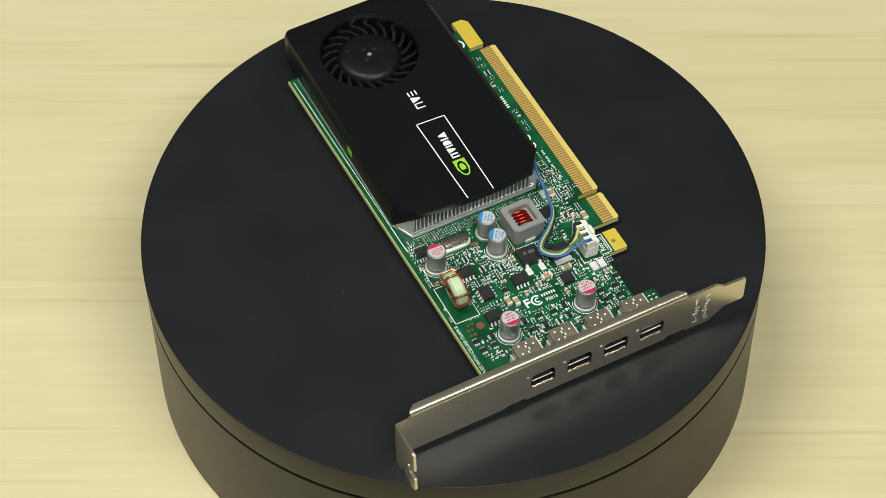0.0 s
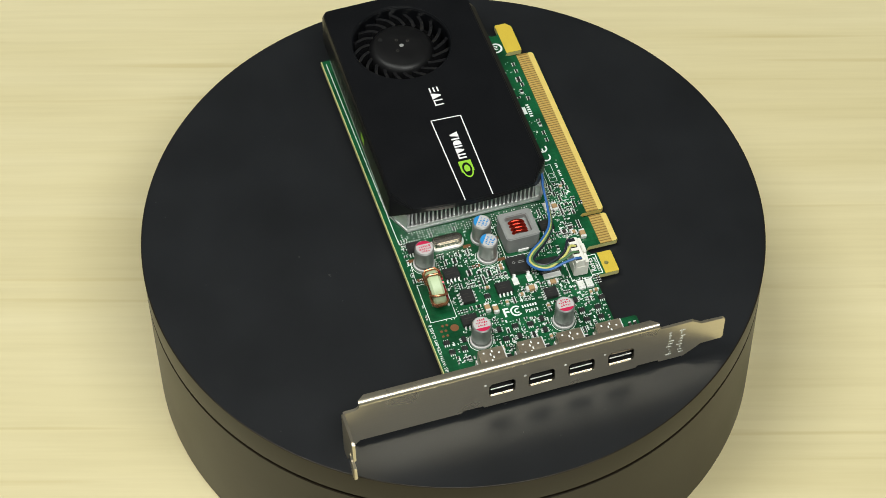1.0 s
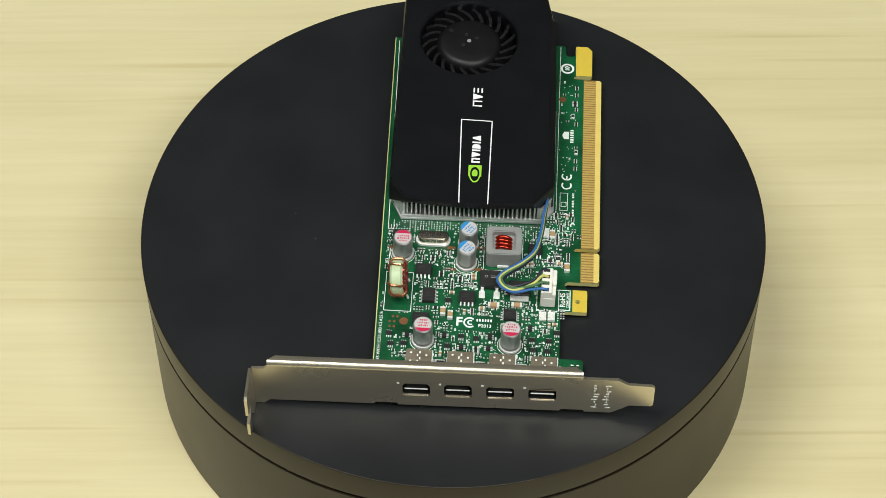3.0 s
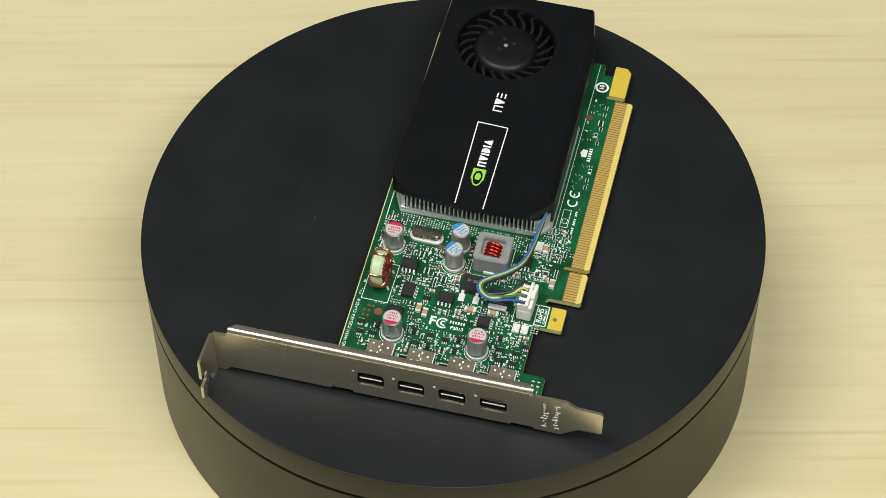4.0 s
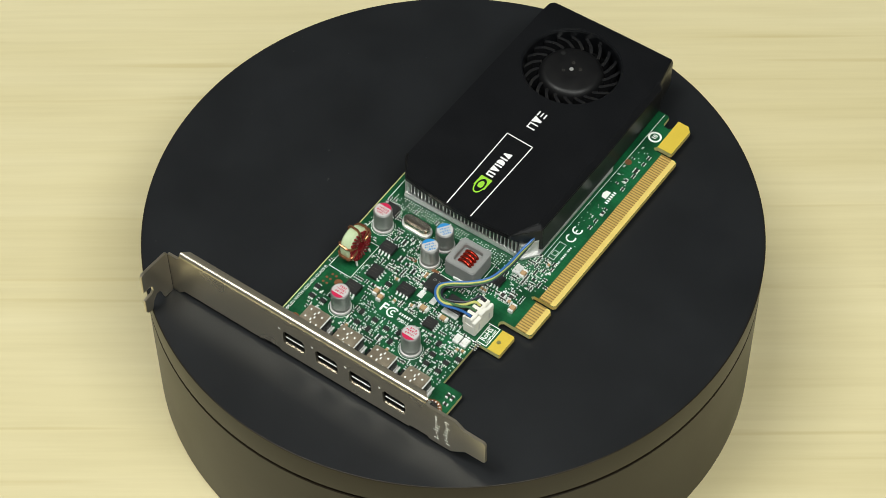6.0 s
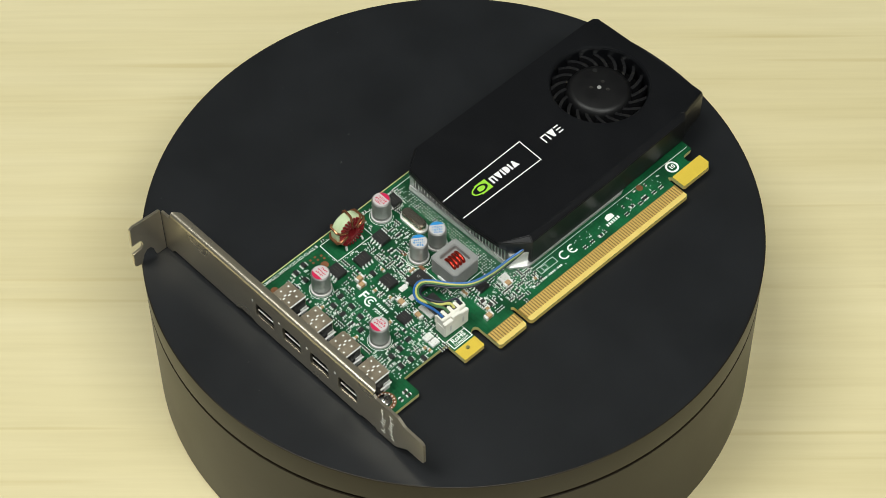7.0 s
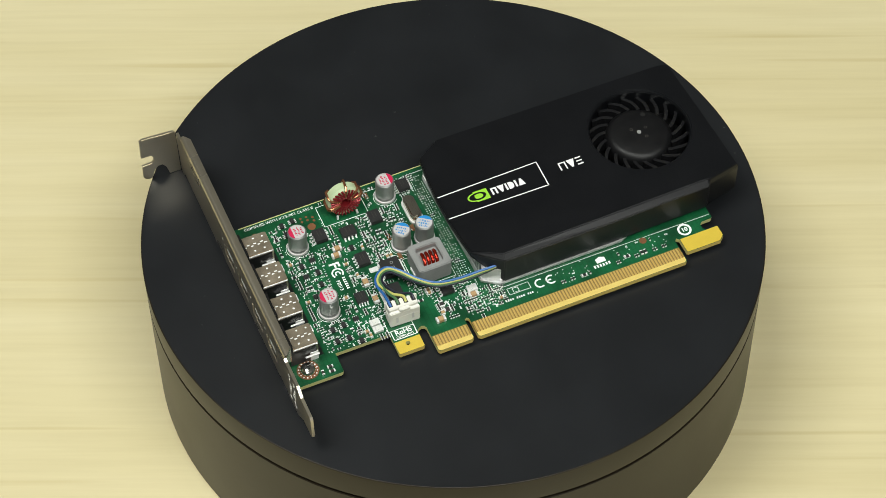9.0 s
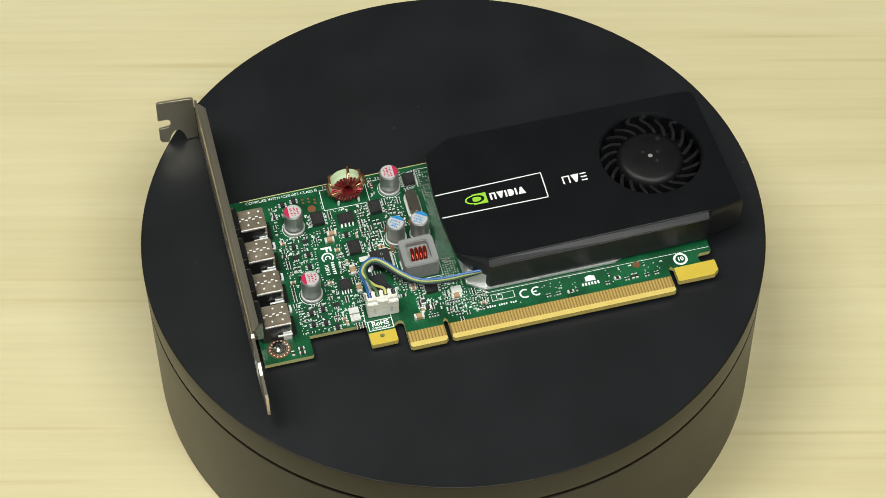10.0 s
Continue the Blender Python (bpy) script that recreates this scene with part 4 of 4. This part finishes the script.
def small_parts(card, pcb):
    rng = random.Random(7)
    kinds = [("resistor", CHIP, 1.6, 0.8, 0.5), ("ceramic_capacitor", TAN, 1.6, 0.85, 0.8), ("resistor", CHIP, 1.0, 0.5, 0.4), ("ceramic_capacitor", DARK_CER, 1.0, 0.55, 0.55)]
    protos = []
    for name, mat, l, w, h in kinds:
        body = part(name, box(0, 0, 0.03, l * 0.62, w, h, bevel=0.05), mat, card)
        part("termination", box_into(box(-l * 0.42, 0, 0.02, l * 0.26, w * 1.04, h * 0.98), l * 0.42, 0, 0.02, l * 0.26, w * 1.04, h * 0.98), BRIGHT, body)
        protos.append((body, l, w))
    taken = []
    count = [0] * len(kinds)
    pads, prints, vias = bmesh.new(), bmesh.new(), bmesh.new()
    def put(k, x, y, turn):
        body, l, w = protos[k]
        hw, hh = (l / 2 + 0.12, w / 2 + 0.12) if turn == 0 else (w / 2 + 0.12, l / 2 + 0.12)
        if not is_free(x, y, hw, hh) or any(abs(x - a) < hw + c and abs(y - b) < hh + d for a, b, c, d in taken):
            return False
        taken.append((x, y, hw, hh))
        if sum(count) < 296:
            if count[k] == 0:
                body.matrix_basis = pose(x * MM, y * MM, 0, 0, 0, turn)
            else:
                copy_thing(body, pose(x * MM, y * MM, 0, 0, 0, turn))
            count[k] += 1
        else:
            sx, sy = (l * 0.62, w) if turn == 0 else (w, l * 0.62)
            box_into(rest, x, y, 0.03, sx, sy, 0.45)
            for e in (-1, 1):
                ox, oy = (e * l * 0.42, 0) if turn == 0 else (0, e * l * 0.42)
                box_into(pads, x + ox, y + oy, 0.02, l * 0.26 if turn == 0 else w, w if turn == 0 else l * 0.26, 0.4)
        return True

    rest = bmesh.new()
    zones = [(-20.2, -57.0, 34.0, -9.0, 800), (31.8, -22.0, 40.2, -14.5, 30), (29.8, -11.6, 38.6, 1.6, 90), (33.6, -11.0, 38.8, 58.0, 9)]
    for x0, y0, x1, y1, tries in zones:
        for _ in range(tries):
            k = rng.choices(range(4), (2, 1.2, 7, 4))[0]
            turn = rng.choice((0, 90))
            x, y = round(rng.uniform(x0, x1) / 0.6) * 0.6, round(rng.uniform(y0, y1) / 0.6) * 0.6
            n_row = rng.choice((1, 2, 3, 4)) if k > 1 else rng.choice((1, 1, 2))
            pitch = protos[k][2] + 0.38
            hit = [put(k, x + (0 if turn == 0 else i * pitch), y + (i * pitch if turn == 0 else 0), turn) for i in range(n_row)]
            if all(hit) and rng.random() < 0.3:
                L = protos[k][1] / 2 + 0.25
                far = (n_row - 1) * pitch
                if turn == 0:
                    frame_into(prints, x - L, y - 0.55, x + L, y + far + 0.55, 0.09, 0.004, 0.012)
                else:
                    frame_into(prints, x - 0.55, y - L, x + far + 0.55, y + L, 0.09, 0.004, 0.012)
    # pairs of coupling capacitors beside the contacts
    for i in range(12):
        y = 20.0 + i * 3.2
        for dy in (0.0, 0.9):
            put(3, 38.9, y + dy, 0)
    # grid of vias under the cooler's front edge
    gx = -18.6
    while gx < 29.0:
        for gy in (-8.6, -7.8, -7.0, -6.2, -5.4, -4.6):
            if is_free(gx, gy, 0.2, 0.2) and rng.random() < 0.72:
                box_into(vias, gx, gy, 0.0, 0.34, 0.34, 0.03)
        gx += 0.86
    part("resistor_field", rest, CHIP, pcb, "tiny black resistor rest", kind="stuff")
    # tiny pads, vias and printed codes between them
    for x0, y0, x1, y1, tries, tw in ((-20.2, -57.0, 34.5, -9.0, 3600, 0.3), (33.6, -11.0, 39.4, 58.0, 90, 0.3), (29.6, -11.6, 39.0, 1.8, 260, 0.3)):
        for _ in range(tries):
            x, y = round(rng.uniform(x0, x1) / 0.42) * 0.42, round(rng.uniform(y0, y1) / 0.42) * 0.42
            if not is_free(x, y, 0.25, 0.25) or any(abs(x - a) < 0.25 + c and abs(y - b) < 0.25 + d for a, b, c, d in taken):
                continue
            r = rng.random()
            if r < 0.3:
                box_into(pads, x, y, 0.0, rng.choice((0.26, 0.34, 0.5)), rng.choice((0.26, 0.36)), 0.07)
                taken.append((x, y, 0.2, 0.2))
            elif r < 0.72:
                box_into(vias, x, y, 0.0, 0.28, 0.28, 0.03)
                taken.append((x, y, 0.12, 0.12))
            else:
                turn = rng.choice((0, 90))
                for i in range(3):
                    box_into(prints, x + (0.38 * i if turn == 0 else 0), y + (0.38 * i if turn else 0), 0.004, 0.22, 0.55 if turn == 0 else 0.22, 0.012) if turn == 0 else \
                        box_into(prints, x, y + 0.38 * i, 0.004, 0.55, 0.22, 0.012)
                taken.append((x + 0.3, y + 0.3, 0.4, 0.4))
    part("solder_pad_field", pads, SOLDER, pcb, "tiny bright solder pads", kind="stuff")
    part("via_dot_field", vias, SILK, pcb, "tiny pale via dots", kind="stuff")
    part("silkscreen_print", prints, SILK, pcb, "tiny white printed codes, not readable", kind="stuff")


def diode_arrays(card):
    """Small black packages with fine tinned legs, in rows behind the sockets."""
    first = None
    for i, (x, y) in enumerate(DIODES):
        at = pose(x * MM, y * MM, 0, 0, 0, 90 if i % 3 == 1 else 0)
        if first:
            copy_thing(first, at)
            continue
        first = part("diode", box(0, 0, 0.1, 1.9, 1.3, 0.9, bevel=0.1), CHIP, card, "small black diode package")
        first.matrix_basis = at
        for sy in (-1, 1):
            for k in (-0.62, 0.0, 0.62):
                part("leg", box(k, sy * 0.95, 0.02, 0.3, 0.75, 0.2), BRIGHT, first)


def big_ceramics(card):
    def cap(x, y, l, w, h, turn, mat=TAN):
        b = part("ceramic_capacitor", box(0, 0, 0.05, l * 0.6, w, h, bevel=0.1), mat, card, "tan ceramic chip capacitor")
        b.matrix_basis = pose(x * MM, y * MM, 0, 0, 0, turn)
        part("termination", box_into(box(-l * 0.4, 0, 0.03, l * 0.24, w * 1.03, h, bevel=0.08), l * 0.4, 0, 0.03, l * 0.24, w * 1.03, h, bevel=0.08), BRIGHT, b)

    cap(-1.2, -40.0, 2.9, 1.6, 1.3, 90)
    cap(1.1, -41.2, 2.9, 1.6, 1.3, 90)
    cap(36.9, -20.6, 3.0, 1.7, 1.4, 90)
    cap(14.4, -36.6, 3.4, 1.7, 1.2, 0)
    cap(21.6, -36.2, 3.2, 1.6, 1.2, 0)
    for x in (29.7, 32.4):
        cap(x, -39.8, 3.0, 2.2, 1.0, 90, SOLDER)
    cap(29.8, -7.0, 3.2, 2.4, 1.0, 90, SOLDER)
    cap(32.0, -7.4, 3.0, 1.6, 1.0, 90)
    cap(34.0, -17.2, 2.2, 1.3, 0.9, 90, DARK_CER)
    cap(31.6, -18.0, 2.2, 1.3, 0.9, 0, DARK_CER)
    cap(34.6, -18.9, 1.8, 1.1, 0.8, 0)
    for x in (39.2, 40.9):
        cap(x, -58.4, 1.8, 0.9, 0.8, 90, DARK_CER)
    cap(40.4, -61.2, 1.6, 0.9, 0.7, 0, DARK_CER)
    b = part("shunt_resistor", box(22.3, -30.0, 0.1, 6.8, 5.0, 1.9, bevel=0.15), CHIP, card, "black block with a wide tinned end")
    part("end_plate", box(22.3, -33.4, 0.05, 5.8, 1.8, 0.7, bevel=0.1), BRIGHT, b)


def silkscreen(pcb):
    z = 0.012
    lettering("printed_line", "COMPLIES WITH ICES-003 CLASS B", 1.45, -20.1, -52.6, z, 90, SILK, pcb, "white printed compliance line", squeeze=1.06, weight=0.0)
    lettering("printed_mark", "F", 4.6, 4.0, -43.2, z, 0, SILK, pcb, "white printed approval letter", thick=0.03, weight=0.12)
    bm = bmesh.new()
    for r0, r1, xc in ((1.45, 2.0, 7.3), (0.5, 0.95, 7.5)):
        arc = [math.pi * (0.26 + 1.48 * i / 16) for i in range(17)]
        prism_into(bm, [(xc + r1 * math.cos(k), -43.2 + r1 * math.sin(k)) for k in arc] + [(xc + r0 * math.cos(k), -43.2 + r0 * math.sin(k)) for k in reversed(arc)], 0.004, 0.02)
    part("printed_mark", bm, SILK, pcb, "white printed double arc")
    # the approval mark: two open arcs, the second with a middle stroke
    bm = bmesh.new()
    for yc in (13.5, 17.3):
        arc = [math.pi * (0.3 + 1.4 * i / 14) for i in range(15)]
        ring_ = [(36.2 - 1.75 * math.sin(k), yc + 1.75 * math.cos(k)) for k in arc] + [(36.2 - 1.2 * math.sin(k), yc + 1.2 * math.cos(k)) for k in reversed(arc)]
        prism_into(bm, ring_, 0.004, 0.016)
    box_into(bm, 36.2, 16.5, 0.004, 0.5, 1.7, 0.012)
    part("printed_mark", bm, SILK, pcb, "white printed CE mark")
    # white rings round the can capacitors
    for x, y in ((-15.0, -17.8), (-6.8, -51.0), (20.0, -51.0), (5.2, -20.4)):
        arc = [math.pi * (0.08 + 1.5 * i / 30) + 2.2 for i in range(31)]
        part("printed_ring", prism([(x + 3.95 * math.cos(k), y + 3.95 * math.sin(k)) for k in arc] + [(x + 3.8 * math.cos(k), y + 3.8 * math.sin(k)) for k in reversed(arc)], 0.004, 0.016), SILK, pcb, "white printed ring")
    lettering("printed_line", "P2013", 1.65, 12.0, -44.3, z, 0, SILK, pcb, "white printed board code", weight=0.03)
    for i in range(6):
        part("name_bar", box(9.6 + 0.85 * i, -42.2, 0.004, 0.5, 1.0, 0.012), SILK, pcb)
        part("name_bar", box(37.6, 32.0 + 1.0 * i, 0.004, 1.1, 0.6, 0.012), SILK, pcb)
    part("maker_mark", prism([(35.0, 33.2), (36.6, 33.2), (36.6, 36.4), (35.0, 36.4), (34.4, 34.8)], 0.004, 0.016), SILK, pcb, "plain white mark")
    # compliance box on the tab
    bm = frame_into(bmesh.new(), 34.6, -36.6, 38.1, -29.0, 0.3, 0.004, 0.012)
    part("printed_frame", bm, SILK, pcb)
    lettering("printed_line", "COMPLIANT", 0.95, 37.4, -32.8, z, 90, SILK, pcb, "small white printed word", squeeze=1.1, weight=0.02)
    lettering("printed_line", "RoHS", 2.35, 35.85, -32.8, z, 90, SILK, pcb, "white printed RoHS mark", squeeze=1.0, weight=0.06)
    # recycling ring with a number
    ring = part("printed_ring", prism(circle(35.6, 64.6, 2.3, 36), 0.004, 0.016, [circle(35.6, 64.6, 1.6, 36)]), SILK, pcb, "white printed ring")
    lettering("printed_number", "10", 2.1, 35.6, 64.6, z, 90, SILK, pcb, "white printed ten", weight=0.08)
    bm = frame_into(bmesh.new(), -19.6, -40.2, -11.2, -25.2, 0.22, 0.004, 0.012)
    strip_into(bm, 33.0, -2.0, 33.2, 74.5, 0.16, 0.004, 0.012)
    strip_into(bm, -20.3, -8.0, -22.0, 73.5, 0.22, 0.004, 0.012)
    strip_into(bm, -20.3, -8.0, -18.6, -9.6, 0.22, 0.004, 0.012)
    strip_into(bm, -19.4, -24.0, -19.0, -14.5, 0.22, 0.004, 0.012)
    strip_into(bm, 1.6, -21.0, 1.4, -24.6, 0.22, 0.004, 0.012)
    strip_into(bm, 1.4, -24.6, 7.6, -24.8, 0.22, 0.004, 0.012)
    strip_into(bm, 7.6, -24.8, 8.9, -23.2, 0.22, 0.004, 0.012)
    frame_into(bm, 27.8, -37.2, 34.6, -29.0, 0.2, 0.004, 0.012)
    frame_into(bm, 34.2, 3.0, 36.6, 10.2, 0.18, 0.004, 0.012)
    frame_into(bm, 34.6, 4.6, 36.2, 6.4, 0.18, 0.004, 0.012)
    frame_into(bm, 10.6, -22.6, 22.8, -9.4, 0.18, 0.004, 0.012)
    for i in range(17):
        if i % 5 != 3:
            box_into(bm, 38.4, -2.0 + i * 0.75, 0.004, 0.7, 0.45, 0.012)
    part("printed_outline", bm, SILK, pcb, "thin white printed outlines")
    for x, y, r in ((-13.1, -44.0, 1.35), (-16.4, -62.0, 1.3), (34.2, 50.5, 1.2)):
        part("copper_pad", lathe([(r, 0.0), (r, 0.02), (0, 0.02)], 24, x, y), COPPER_PAD, pcb, "round copper test pad")
    for i in range(3):
        for x in (-17.4, -16.0):
            part("plated_hole", lathe([(0.45, 0.02), (0, 0.02)], 10, x + (0.9 if i == 0 else 0), -42.4 - 1.9 * i), COPPER_PAD, pcb)
    for x, y in ((0.6, -23.0), (9.0, -22.6), (0.2, -14.6), (-18.8, -15.4), (-17.6, -23.4), (9.6, -14.0)):
        part("copper_pad", box(x, y, 0.0, 2.6, 1.2, 0.03), COPPER_PAD, pcb)


def motions():
    def spin(deg):
        return Matrix.Rotation(radians(deg), 4, "Z")

    walk(PLATTER, [(t, spin(a)) for t, a in TURN])
    walk(CARD_THING, [(t, spin(a) @ CARD) for t, a in TURN])


room()
PLATTER = turntable()
CARD_THING = make_card()
CARD_THING.matrix_basis = CARD
BOARD = board(CARD_THING)
shroud(CARD_THING)
fan(CARD_THING)
heatsink(CARD_THING)
bracket(CARD_THING)
sockets(CARD_THING)
bracket_screw(CARD_THING)
for x, y, ink, turn, tall in ((-15.0, -17.8, RED_INK, 0, 8.6), (-6.8, -51.0, RED_INK, 180, 8.75), (20.0, -51.0, RED_INK, 180, 8.8)):
    electrolytic(CARD_THING, x, y, ink, turn, h=tall)
for x, y in ((5.45, -12.7), (5.2, -20.4)):
    electrolytic(CARD_THING, x, y, BLUE_INK, 55, h=8.35, r=2.95)
inductor(CARD_THING)
crystal(CARD_THING)
toroid(CARD_THING)
chip(CARD_THING, -8.1, -24.3, 4.9, 3.9, legs=4, along="x")
chip(CARD_THING, -5.9, -34.3, 3.9, 4.9, legs=4, along="y")
chip(CARD_THING, 6.0, -34.2, 4.9, 3.9, legs=4, along="x")
chip(CARD_THING, 19.6, -40.2, 3.9, 3.6, legs=4, along="y")
chip(CARD_THING, 26.8, -14.4, 4.4, 3.9, legs=4, along="x")
chip(CARD_THING, -8.0, -43.2, 5.0, 4.0, legs=4, along="x")
chip(CARD_THING, -16.4, -11.2, 4.4, 3.9, legs=5, along="x")
power_transistor(CARD_THING, 12.9, -27.2, 0)
fan_connector(CARD_THING)
wires(CARD_THING)
diode_arrays(CARD_THING)
big_ceramics(CARD_THING)
silkscreen(BOARD)
small_parts(CARD_THING, BOARD)
motions()
